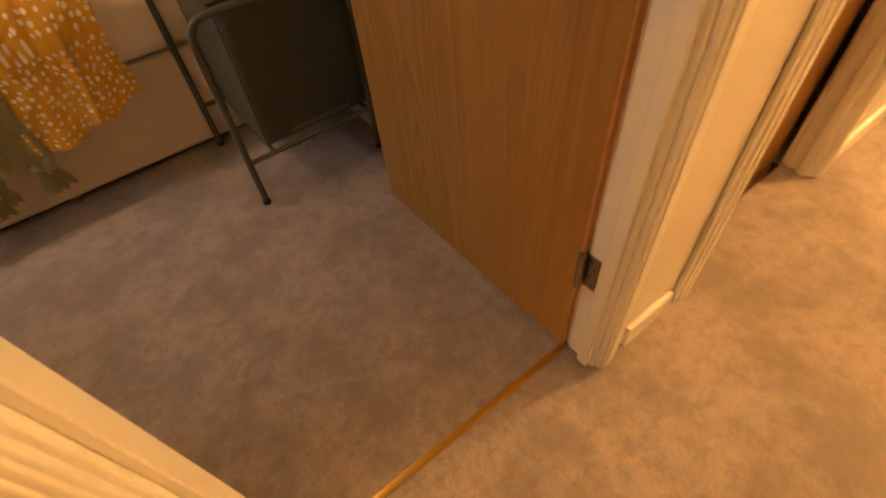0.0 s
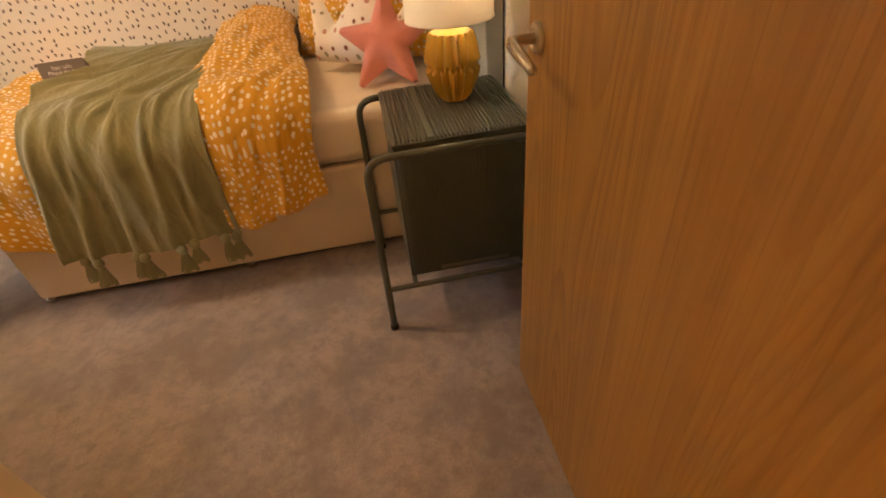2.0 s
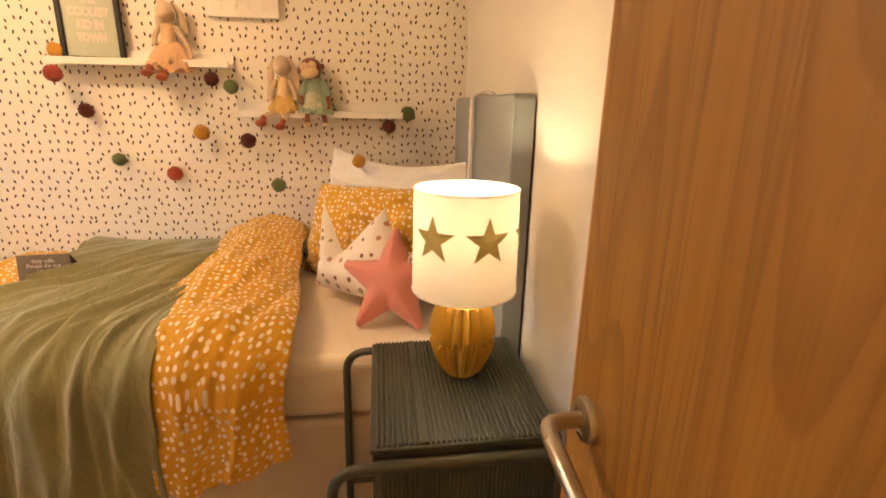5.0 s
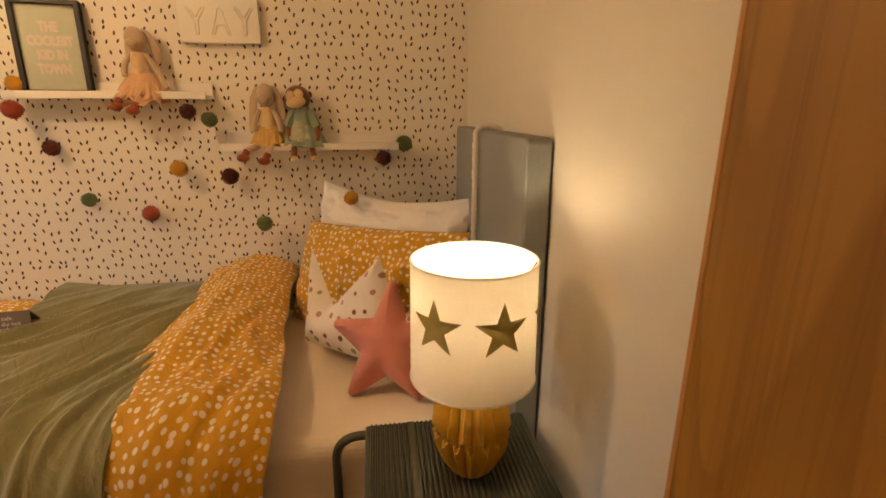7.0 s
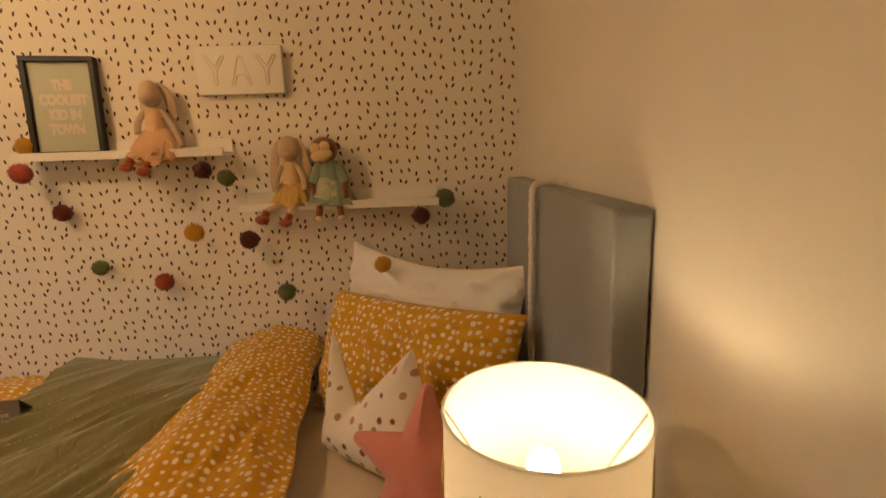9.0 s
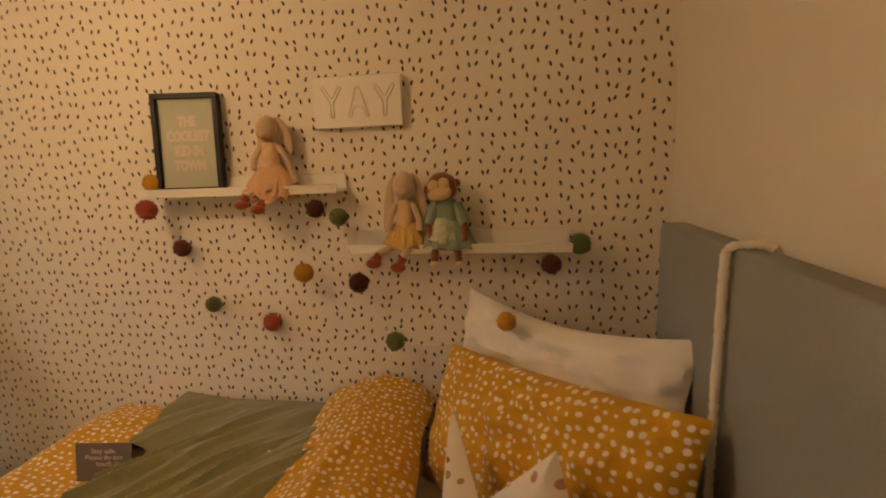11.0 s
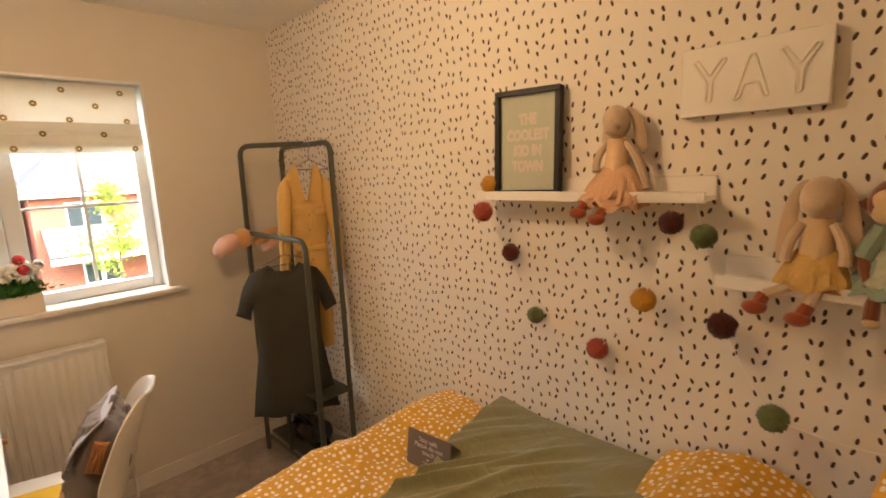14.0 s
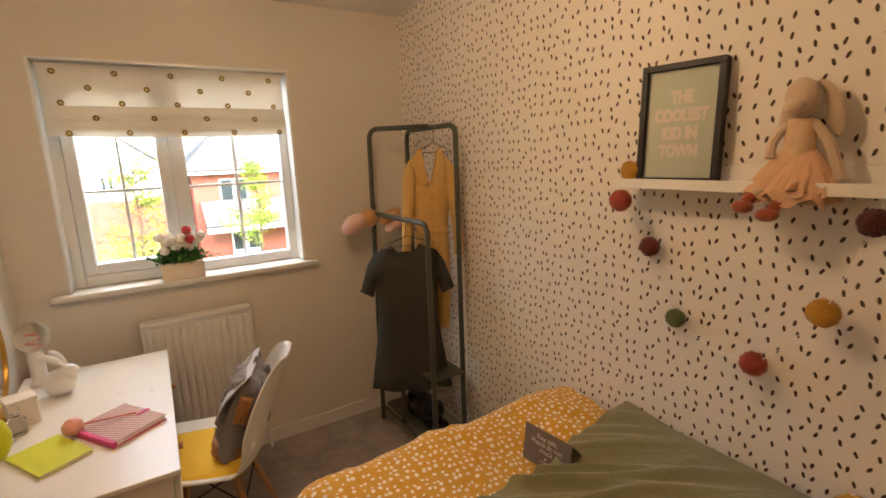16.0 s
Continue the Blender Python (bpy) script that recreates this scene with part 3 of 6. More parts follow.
def door_leaf(name, hx, hy, width, along, face, number, label):
    """A flush oak door. along: unit way from the hinge in plan; face: unit way of the visible face."""
    a, f = Vector((*along, 0)), Vector((*face, 0))
    m = Matrix((( a.x, f.x, 0, hx), (a.y, f.y, 0, hy), (0, 0, 1, 0), (0, 0, 0, 1)))
    d = thing(name, hx, hy, 0, label, "door", kind="structure")
    part("leaf", box(0.006, width - 0.006, -0.04, 0, 0.008, 1.985, 0.0015, 1, None, m), M_OAK, d)
    for s in (0, width - 0.006):
        part("lipping", box(s, s + 0.006, -0.0395, -0.0005, 0.008, 1.985, 0.001, 1, None, m), M_OAKEDGE, d)
    hd = part("handle", lathe([(0, 0), (0.0275, 0), (0.0275, 0.006), (0.025, 0.0095), (0.017, 0.0105), (0.016, 0.0095), (0.0, 0.0095)], 40, None), M_STEEL, d, "polished steel lever handle on round rose")
    up = Matrix.Translation((width - 0.052, 0, 0.968))
    turn = Matrix(((1, 0, 0, 0), (0, 0, 1, 0), (0, -1, 0, 0), (0, 0, 0, 1)))
    hd.data.transform(m @ up @ turn)
    path = rounded([(0, 0.006, 0), (0, 0.056, 0.002), (-0.075, 0.060, -0.003), (-0.122, 0.058, -0.014)], 0.024, 8)
    bm = tube(path, [0.0100 if k < 12 else 0.0105 - 0.0018 * (k - 12) / max(1, len(path) - 13) for k in range(len(path))], None, 14)
    ball(bm, path[-1], 0.0087, 2)
    bmesh.ops.transform(bm, matrix=m @ up, verts=bm.verts)
    part("lever", bm, M_STEEL, hd)
    for hz in (0.322, 0.973, 1.75):
        bm = tube([(-0.004, 0.006, hz - 0.049), (-0.004, 0.006, hz + 0.049)], 0.0062, None, 12)
        for k in range(6):
            # knuckles stand apart by fine grooves
            zz = hz - 0.049 + k * 0.0196
            tube([(-0.004, 0.006, zz - 0.0075 if k else zz), (-0.004, 0.006, zz + 0.0075)], 0.0071, bm, 12)
        box(-0.0022, 0.0, -0.034, 0.004, hz - 0.049, hz + 0.049, 0, 1, bm)
        box(0.0005, 0.011, 0.0002, 0.0022, hz - 0.049, hz + 0.049, 0.0006, 1, bm)
        bmesh.ops.transform(bm, matrix=m, verts=bm.verts)
        part("hinge", bm, M_HINGE, d, "steel butt hinge")
    return d


door_leaf("door_1", -0.177, -2.661, 0.790, (-0.015, 0.99989), (-0.99989, -0.015), 1, "flush oak veneer door standing open into the bedroom")
for hz in (0.322, 0.973, 1.75):
    hp = part("hinge_plate", box(-0.1685, -0.1652, -2.700, -2.668, hz - 0.049, hz + 0.049, 0.0008, 1), M_HINGE, bpy.data.objects["door_frame_1"], "steel hinge leaf let into the lining")
    for yy, dz in ((-2.690, -0.036), (-2.679, -0.013), (-2.690, 0.013), (-2.679, 0.036)):
        part("screw", tube([(-0.1690, yy, hz + dz), (-0.1680, yy, hz + dz)], [0.0026, 0.0034], None, 10), M_BLACK, hp)
d2 = thing("door_2", E2X0, YS, 0, "closed oak door of the next room", "door", kind="structure")
part("leaf", box(E2X0 - 0.028, E2X1 + 0.028, YS + 0.045, YS + 0.085, 0.012, 2.04, 0.002, 1), M_OAK, d2)

# ---------------------------------------------------------------- window
rv = thing("window_reveal", XW - 0.05, -1.2, WZ0, "white lined window reveal", "window reveal", kind="structure")
for a, b in ((WY0 - 0.0, WY0 + 0.012), (WY1 - 0.012, WY1)):
    part("side_lining", box(XW - 0.104, XW + 0.004, a, b, WZ0 + 0.003, WZ1 - 0.013, 0.002, 1), M_UPVC, rv)
part("head_lining", box(XW - 0.104, XW + 0.004, WY0, WY1, WZ1 - 0.012, WZ1, 0.002, 1), M_UPVC, rv)
win = thing("window_1", XW - 0.12, -1.2, WZ0, "white casement window with glazing bars", "window", kind="structure")
FX0, FX1 = XW - 0.17, XW - 0.105


def bar(y0, y1, z0, z1, x0=FX0, x1=FX1, name="window_frame", bev=0.006):
    return part(name, box(x0, x1, y0, y1, z0, z1, bev, 2), M_UPVC, win)


bar(WY0, WY0 + 0.055, WZ0, WZ1), bar(WY1 - 0.055, WY1, WZ0, WZ1)
bar(WY0 + 0.055, WY1 - 0.055, WZ0, WZ0 + 0.055), bar(WY0 + 0.055, WY1 - 0.055, WZ1 - 0.055, WZ1)
YM = -1.225
bar(YM - 0.035, YM + 0.035, WZ0 + 0.055, WZ1 - 0.055)
ca = (WY0 + 0.058, YM - 0.037)
for a, b in ((ca[0], ca[0] + 0.05), (ca[1] - 0.05, ca[1])):
    bar(a, b, WZ0 + 0.058, WZ1 - 0.058, FX0 + 0.01, FX1 + 0.016, "casement")
for a, b in ((WZ0 + 0.058, WZ0 + 0.108), (WZ1 - 0.108, WZ1 - 0.058)):
    bar(ca[0] + 0.05, ca[1] - 0.05, a, b, FX0 + 0.01, FX1 + 0.016, "casement")
for a, b in ((ca[0] + 0.05, ca[1] - 0.05), (YM + 0.035, WY1 - 0.055)):
    pn = part("pane", box(FX0 + 0.028, FX0 + 0.032, a, b, WZ0 + 0.056, WZ1 - 0.056), M_GLASS, win, "clear glass", smooth=False)
    pn.visible_shadow = False
    mid = (a + b) / 2
    bar(mid - 0.007, mid + 0.007, WZ0 + 0.06, WZ1 - 0.06, FX0 + 0.034, FX0 + 0.044, "glazing_bar", 0.003)
    bar(a, b, 1.477, 1.491, FX0 + 0.034, FX0 + 0.046, "glazing_bar", 0.003)
bm = box(FX1 + 0.016, FX1 + 0.026, YM - 0.078, YM - 0.054, 1.44, 1.50, 0.004, 2)
tube(rounded([(FX1 + 0.024, YM - 0.066, 1.47), (FX1 + 0.05, YM - 0.066, 1.47), (FX1 + 0.052, YM - 0.066, 1.36)], 0.012), 0.008, bm, 8)
part("window_handle", bm, M_UPVC, win)
structure(link("window_sill", box(FX1, XW + 0.045, WY0 - 0.07, WY1 + 0.07, WZ0 - 0.028, WZ0 + 0.002, 0.01, 4), M_TRIM), "white painted window board with bullnose edge", "window sill")

bl = thing("roman_blind", XW - 0.03, -1.2, WZ1, "cream roman blind with gold flower dots, drawn up", "blind")


def blind_fn(z0, z1, x0, bulge):
    def fn(u, v):
        y = WY0 + 0.03 + u * (WY1 - WY0 - 0.06)
        z = z1 + (z0 - z1) * v
        sag = 0.010 * math.sin(math.pi * u) * v
        return (x0 + bulge * math.sin(math.pi * min(1, v * 1.05)) + wob(y, z, 3, 0.004, 5), y, z - sag)
    return fn


part("drop", sheet(blind_fn(1.825, WZ1 - 0.016, XW - 0.045, 0.006), 30, 12, None, None, 0.0015), M_BLIND, bl)
part("fold", sheet(blind_fn(1.772, 1.868, XW - 0.034, 0.013), 30, 8, None, None, 0.0015), M_BLIND, bl)
part("fold", sheet(blind_fn(1.738, 1.812, XW - 0.022, 0.012), 30, 8, None, None, 0.0015), M_BLIND, bl)
part("head_rail", box(XW - 0.075, XW - 0.045, WY0 + 0.02, WY1 - 0.02, WZ1 - 0.04, WZ1 - 0.0135, 0.003, 1), M_UPVC, bl)

rd = thing("radiator", XW + 0.06, -1.23, 0.15, "white ribbed panel radiator under the window", "radiator")
part("panel", box(XW + 0.035, XW + 0.075, -1.487, -0.998, 0.16, 0.845, 0.006, 2), M_PLASTIC, rd)
for k in range(13):
    y = -1.461 + k * 0.0365
    part("rib", box(XW + 0.073, XW + 0.082, y - 0.0140, y + 0.0140, 0.19, 0.815, 0.006, 3), M_PLASTIC, rd)
part("top_grille", box(XW + 0.02, XW + 0.088, -1.492, -0.993, 0.838, 0.856, 0.004, 2), M_PLASTIC, rd)
for y in (-1.489, -0.998):
    part("side_panel", box(XW + 0.022, XW + 0.085, y - 0.004, y + 0.004, 0.17, 0.845, 0.003, 1), M_PLASTIC, rd)
for y in (-1.40, -1.09):
    part("bracket", box(XW + 0.001, XW + 0.04, y - 0.02, y + 0.02, 0.25, 0.75, 0.003, 1), M_PLASTIC, rd)
part("pipe", tube(rounded([(XW + 0.05, -0.99, 0.17), (XW + 0.05, -0.965, 0.17), (XW + 0.05, -0.965, 0.0)], 0.012), 0.008), M_PLASTIC, rd)


# ---------------------------------------------------------------- bed
BX0, BX1, BY0, BY1 = -1.90, -0.07, -1.108, -0.16
MT = 0.600                             # top of the mattress
bed = thing("bed", -1.0, -0.63, 0, "cream upholstered single divan bed against the wall", "bed")
part("divan_base", box(BX0, BX1, BY0, BY1, 0.026, 0.391, 0.018, 4), M_DIVAN, bed)
part("mattress", box(BX0 + 0.01, BX1, BY0 + 0.004, BY1, 0.394, MT, 0.045, 6), M_SHEET, bed, "mattress under a fitted cream sheet")
# black slab added under the base, its colour stands for shade in the gap
part("gap_filler", box(BX0 + 0.03, BX1, BY0 + 0.03, BY1, 0.010, 0.028), M_BLACK, bed)
for x, y in ((-1.875, -1.085), (-1.09, -1.085), (-0.12, -1.085), (-1.875, -0.2), (-0.12, -0.2)):
    bm = lathe([(0.0, 0), (0.018, 0), (0.022, 0.006), (0.022, 0.02), (0.012, 0.027), (0, 0.027)], 16, None, (x, y, 0))
    part("glide", bm, M_CHROME, bed, "chrome bed glide")
ol = [(1.10 - 0.018 + 0.018 * math.cos(radians(k * 15)), 1.345 + 0.018 * math.sin(radians(k * 15))) for k in range(7)] + \
     [(0.13 + 0.03 - 0.03 * math.sin(radians(k * 15)), 1.335 + 0.03 * math.cos(radians(k * 15))) for k in range(7)] + [(0.13, 0.1), (1.10, 0.1)]
hbm = Matrix(((0, 0, -1, -0.006), (-1, 0, 0, 0), (0, 1, 0, 0), (0, 0, 0, 1)))
bm = prism(ol, 0.062, hbm)
bmesh.ops.recalc_face_normals(bm, faces=bm.faces)
bmesh.ops.bevel(bm, geom=[e for e in bm.edges if len(e.link_faces) == 2 and e.calc_face_angle(0) > 1.0], offset=0.006, segments=3, profile=0.5, affect="EDGES")
part("headboard", bm, M_HEAD, bed, "tall grey velvet headboard")
cord = rounded([(-0.085, -0.60, 0.66), (-0.085, -0.602, 0.9), (-0.085, -0.60, 1.10), (-0.084, -0.605, 1.37), (-0.045, -0.625, 1.380), (-0.008, -0.64, 1.372), (-0.004, -0.64, 1.30)], 0.05, 10)
fine = []
for a, b in zip(cord, cord[1:]):
    n = max(1, int((b - a).length / 0.006))
    fine += [a.lerp(b, i / n) for i in range(n)]
cd = tagged(link("fluffy_cord", tube(fine, [0.0070 + 0.0035 * random.random() for _ in fine], None, 9), M_CORD), "fluffy white cord hung over the headboard", "cord")


def profile(a, zt, r, yw, yf):
    """Over the mattress and down its side: y, z and the hanging depth for a length a from the wall."""
    top = abs(yf - yw) - r
    if a < top:
        return yw - a, zt, 0.0
    arc = a - top
    if arc < r * math.pi / 2:
        t = arc / r
        return yw - top - r * math.sin(t), zt - r + r * math.cos(t), t / (math.pi / 2)
    d = arc - r * math.pi / 2
    return yf - 0.02 * min(1, d / 0.2), zt - r - d, 1.0


def hollow(x, y):
    """The soft dip in the bedding where the card stands."""
    return -0.040 * math.exp(-((x + 1.77) / 0.26) ** 2 - ((y + 0.46) / 0.24) ** 2)


def duvet_fn(u, v):
    # u from under the pillows to beyond the foot, v from the wall down over the side
    L = 1.58
    s = u * L
    x = -0.92 - s
    zt = 0.660 + 0.02 * math.sin(s * 5.0) + wob(x, v * 1.5, 0, 0.022, 3.2)
    drop = 0.0
    xf = -2.12
    if x < xf + 0.10:
        d = (xf + 0.10) - x
        r = 0.12
        if d < r * math.pi / 2:
            x2, drop = xf + 0.10 - r * math.sin(d / r), r - r * math.cos(d / r)
        else:
            x2, drop = xf - 0.02 - 0.1 * (d - r * 1.57), r + (d - r * 1.57)
        x = x2
    k = min(1, max(0, (s - 0.72) / 0.25))
    zb = 0.29 + 0.13 * k * k * (3 - 2 * k)
    length = 1.04 + 0.10 + (0.645 - zb)
    y, z, hang = profile(v * length, zt, 0.10, -0.015, BY0 - 0.035)
    fold = 0.016 * math.sin(s * 23 + 2 * math.sin(s * 7)) + wob(s * 2, v * 2, 4, 0.03, 2.5)
    y -= hang * (fold + 0.02)
    wr = wob(s * 3, v * 6, 9, 0.010, 4) - 0.016 * abs(noise.noise(Vector((s * 9, v * 12, 2)))) + wob(s * 8, v * 9, 2, 0.005, 5)
    z += (1 - hang) * (wr + 0.02 * math.sin(math.pi * min(1, v * 1.5)))
    x += hang * 0.02 * math.sin(v * 9 + s * 5)
    if drop:
        x -= 0.02 * math.sin(v * 16) * min(1, drop / 0.15)
        z -= drop * (1 - 0.15 * hang)
    return Vector((x, y, max(z + hollow(x, y) * (1 - hang), 0.13)))


duvet = thing("duvet", -1.4, -0.6, MT, "mustard yellow duvet with white dots, folded back", "duvet")
part("cover", sheet(duvet_fn, 110, 110, None, lambda u, v: (u * 1.58, v * 1.5), 0.012), M_DUVET, duvet)


def ridge(x, y, z):
    """A sharp-crested crease: 1 along its line, falling to 0 beside it."""
    r = max(0.0, 1 - 2.6 * abs(noise.noise(Vector((x, y, z)))))
    return r * r * (3 - 2 * r) * (0.5 + 0.9 * abs(noise.noise(Vector((y * 0.7, x * 0.4, z + 11)))))


def fold_fn(u, v):
    # the turned-back end: a plump roll across the bed that hangs over its side
    g = min(1, v / 0.66)
    xl = -1.165 + 0.040 * g + (0.038 * (v - 0.66) / 0.34 if v > 0.66 else 0) - 0.03 * math.sin(math.pi * v)
    xr = -0.780 + 0.095 * g ** 2 - (0.022 * (v - 0.66) / 0.34 if v > 0.66 else 0)
    x = xr + (xl - xr) * u
    puff = math.sin(math.pi * (0.04 + 0.92 * u)) ** 0.5
    high = 0.125 * (1 - 0.62 * g) * (1.0 - 0.28 * u)
    zb = 0.392 - 0.098 * u + 0.010 * math.sin(u * 17)
    length = 1.04 + 0.10 + (0.655 - zb) + 0.01
    y, z, hang = profile(v * length, 0.665, 0.12, -0.02, BY0 - 0.052)
    # creases run slantwise down the cloth, from its inner edge to the tip
    a, b = u * 0.42, v * length
    q = a - 0.24 * b
    nz = 0.024 * ridge(q * 5.5, b * 1.5, 3) + 0.016 * ridge(q * 10 + 4, b * 2.6, 8) - 0.020 * ridge(q * 6 + 2, b * 1.3 + 7, 5)
    nz += wob(q * 22, b * 5, 1, 0.004) + wob(a * 6, b * 4, 7, 0.016) + 0.007 * ridge(a * 14 + b * 5, b * 9, 2)
    off = puff * (high + 0.022) + nz * (0.25 + 0.75 * puff)
    if hang < 1:
        z += off * (1 - hang * 0.6)
        y -= off * hang * 0.6
    else:
        y -= off * 0.75
    x += 0.010 * math.sin(b * 19 + u * 3) * (0.4 + 0.6 * hang)
    return Vector((x, y, z))


part("turned_back_end", sheet(fold_fn, 90, 170, None, lambda u, v: (u * 0.47, v * 1.47), 0.02), M_DUVET, duvet)


def throw_fn(u, v):
    zb = 0.306
    length = 1.04 + 0.12 + (0.685 - zb)
    b = v * length
    k = min(1, b / 1.05)
    xl = -1.765 + 0.165 * k - 0.030 * max(0, b - 1.05) / 0.4
    x = -1.04 + (xl + 1.04) * u
    a = u * 0.62
    y, z, hang = profile(b, 0.690, 0.13, -0.02, BY0 - 0.066)
    # soft slanting crumples on top that turn into shallow upright folds below
    q = a - 0.62 * min(b, 0.95) - 0.10 * max(0.0, b - 0.95)
    top = 0.030 * ridge(q * 7.5, b * 1.3, 6) + 0.025 * ridge(q * 13 + 3, b * 2.0, 2) + 0.008 * ridge(q * 24 + 9, b * 2.6, 15) - 0.014 * ridge(q * 8, b * 1.6, 12) + wob(q * 14, b * 3, 3, 0.004) + wob(a * 5, b * 3, 5, 0.010)
    low = 0.030 * ridge(a * 8 - 0.5 * b, b * 0.9, 9) + 0.020 * ridge(a * 14 + 0.6 * b, b * 1.3, 4) + wob(a * 15, b * 2, 8, 0.007) + wob(a * 7, b * 2.5, 1, 0.014)
    fade = min(1, b * 3)
    z += (1 - hang) * (top * fade + 0.018 * math.sin(math.pi * min(1, v * 1.5)))
    z += hollow(x, y) * (1 - hang) + 0.024 * max(0, u - 0.75) / 0.25 * (1 - hang)
    y -= hang * (low + 0.010 + 0.012 * v)
    z += 0.5 * hang * (1 - hang) * top
    return Vector((x + 0.006 * math.sin(b * 9 + a * 4) + 0.008 * hang * math.sin(a * 31), y, z + (0.006 * math.sin(a * 14) if v == 1 else 0)))


thr = thing("throw", -1.42, -0.6, MT, "sage green woven throw with tassels over the bed", "throw")
part("cloth", sheet(throw_fn, 130, 150, None, lambda u, v: (u * 0.6, v * 1.6), 0.006), M_THROW, thr)
for k, u in enumerate((0.045, 0.11, 0.27, 0.355, 0.55, 0.595, 0.81, 0.88)):
    p = throw_fn(u, 1.0)
    bm = ball(bmesh.new(), (p.x, p.y - 0.008, p.z - 0.010), 0.018, 2, (1, 1, 1.1), 0.12, 90)
    ln = 0.070 + 0.010 * math.sin(k * 2.3)
    tilt = 0.10 * math.sin(k * 1.9)
    for j in range(40):
        a, r = j * 2.4, 0.003 + 0.0135 * math.sqrt(j / 40)
        dx, dy = r * math.cos(a), r * math.sin(a) * 0.7
        tube([(p.x + dx * 0.5, p.y - 0.008 + dy * 0.5, p.z - 0.022), (p.x + dx * 1.6 + tilt * ln * 0.4, p.y - 0.010 + dy, p.z - 0.03 - ln * 0.6), (p.x + dx * 2.0 + tilt * ln, p.y - 0.010 + dy * 1.3, p.z - 0.03 - ln * (0.92 + 0.12 * math.sin(j)))], 0.0022, bm, 4)
    part("tassel", bm, M_THROW, thr)


# ---------------------------------------------------------------- cushions
def cushion(w, h, t, m, n=44, wrinkle=0.012, seed=0, power=2.4, pinch=0.06):
    """A stuffed pillow, corners drawn in, in the plane local x-y with its face along z."""
    bm = bmesh.new()
    lay = bm.loops.layers.uv.verify()
    for side in (1, -1):
        vs = []
        for i in range(n + 1):
            row = []
            for j in range(n + 1):
                u, v = 2 * i / n - 1, 2 * j / n - 1
                k = (max(0, 1 - abs(u) ** power) * max(0, 1 - abs(v) ** power)) ** 0.5
                px = w / 2 * u * (1 - pinch * (1 - v * v) * abs(u) ** 3)
                py = h / 2 * v * (1 - pinch * 1.6 * (1 - u * u) * abs(v) ** 3)
                edge = wob(u * 4, v * 4, seed + 5 * side, wrinkle, 1.3) + wob(u * 9 + v * 3, v * 4, seed, wrinkle * 0.5, 1.5)
                z = side * (t / 2 * k) + edge * k ** 0.5 * side
                row.append(bm.verts.new(m @ Vector((px, py, z))))
            vs.append(row)
        for i in range(n):
            for j in range(n):
                q = ((i, j), (i + 1, j), (i + 1, j + 1), (i, j + 1))
                f = bm.faces.new([vs[a][b] for a, b in (q if side > 0 else q[::-1])])
                for lp, (a, b) in zip(f.loops, (q if side > 0 else q[::-1])):
                    lp[lay].uv = (a / n * w + seed * 0.37, b / n * h + seed * 0.21)
    bmesh.ops.remove_doubles(bm, verts=bm.verts, dist=0.0006)
    return bm


def stuffed(outline, t, m, grid=0.011, seed=0, wrinkle=0.004):
    """A stuffed cushion of any outline in local x-y: thickness grows with the distance from the seam."""
    n = len(outline)
    ol = [Vector((x, y)) for x, y in outline]

    def edge(p):
        best, inside = 9.0, False
        for i in range(n):
            a, b = ol[i], ol[(i + 1) % n]
            d = b - a
            f = max(0, min(1, (p - a).dot(d) / d.length_squared))
            best = min(best, (a + d * f - p).length)
            if (a.y > p.y) != (b.y > p.y) and p.x < (b.x - a.x) * (p.y - a.y) / (b.y - a.y) + a.x:
                inside = not inside
        return best if inside else -best
    bm = bmesh.new()
    lay = bm.loops.layers.uv.verify()
    vs = [bm.verts.new((p.x, p.y, 0)) for p in ol]
    face = bm.faces.new(vs)
    bmesh.ops.subdivide_edges(bm, edges=list(bm.edges), cuts=8)
    x0, x1 = min(p.x for p in ol), max(p.x for p in ol)
    y0, y1 = min(p.y for p in ol), max(p.y for p in ol)
    for ax, lo, hi in ((0, x0, x1), (1, y0, y1)):
        c = lo + grid
        while c < hi - grid * 0.4:
            no = (1, 0, 0) if ax == 0 else (0, 1, 0)
            co = (c, 0, 0) if ax == 0 else (0, c, 0)
            bmesh.ops.bisect_plane(bm, geom=list(bm.verts) + list(bm.edges) + list(bm.faces), plane_co=co, plane_no=no)
            c += grid
    bmesh.ops.triangulate(bm, faces=[f for f in bm.faces if len(f.verts) > 4])
    for f in bm.faces:
        for lp in f.loops:
            lp[lay].uv = (lp.vert.co.x + seed, lp.vert.co.y)
    half = {v: max(0, edge(v.co.xy)) for v in bm.verts}
    dup = bmesh.ops.duplicate(bm, geom=list(bm.verts) + list(bm.edges) + list(bm.faces))
    mp = dup["vert_map"]
    for v, d in half.items():
        k = t * (1 - math.exp(-d / (t * 0.62))) + wob(v.co.x * 16, v.co.y * 16, seed, wrinkle) * min(1, d / 0.02)
        v.co.z = k if d > 1e-5 else 0
        mp[v].co.z = -k if d > 1e-5 else 0
    bmesh.ops.reverse_faces(bm, faces=[g for g in dup["geom"] if isinstance(g, bmesh.types.BMFace)])
    bmesh.ops.remove_doubles(bm, verts=bm.verts, dist=0.0004)
    bmesh.ops.recalc_face_normals(bm, faces=bm.faces)
    bmesh.ops.transform(bm, matrix=m, verts=bm.verts)
    return bm


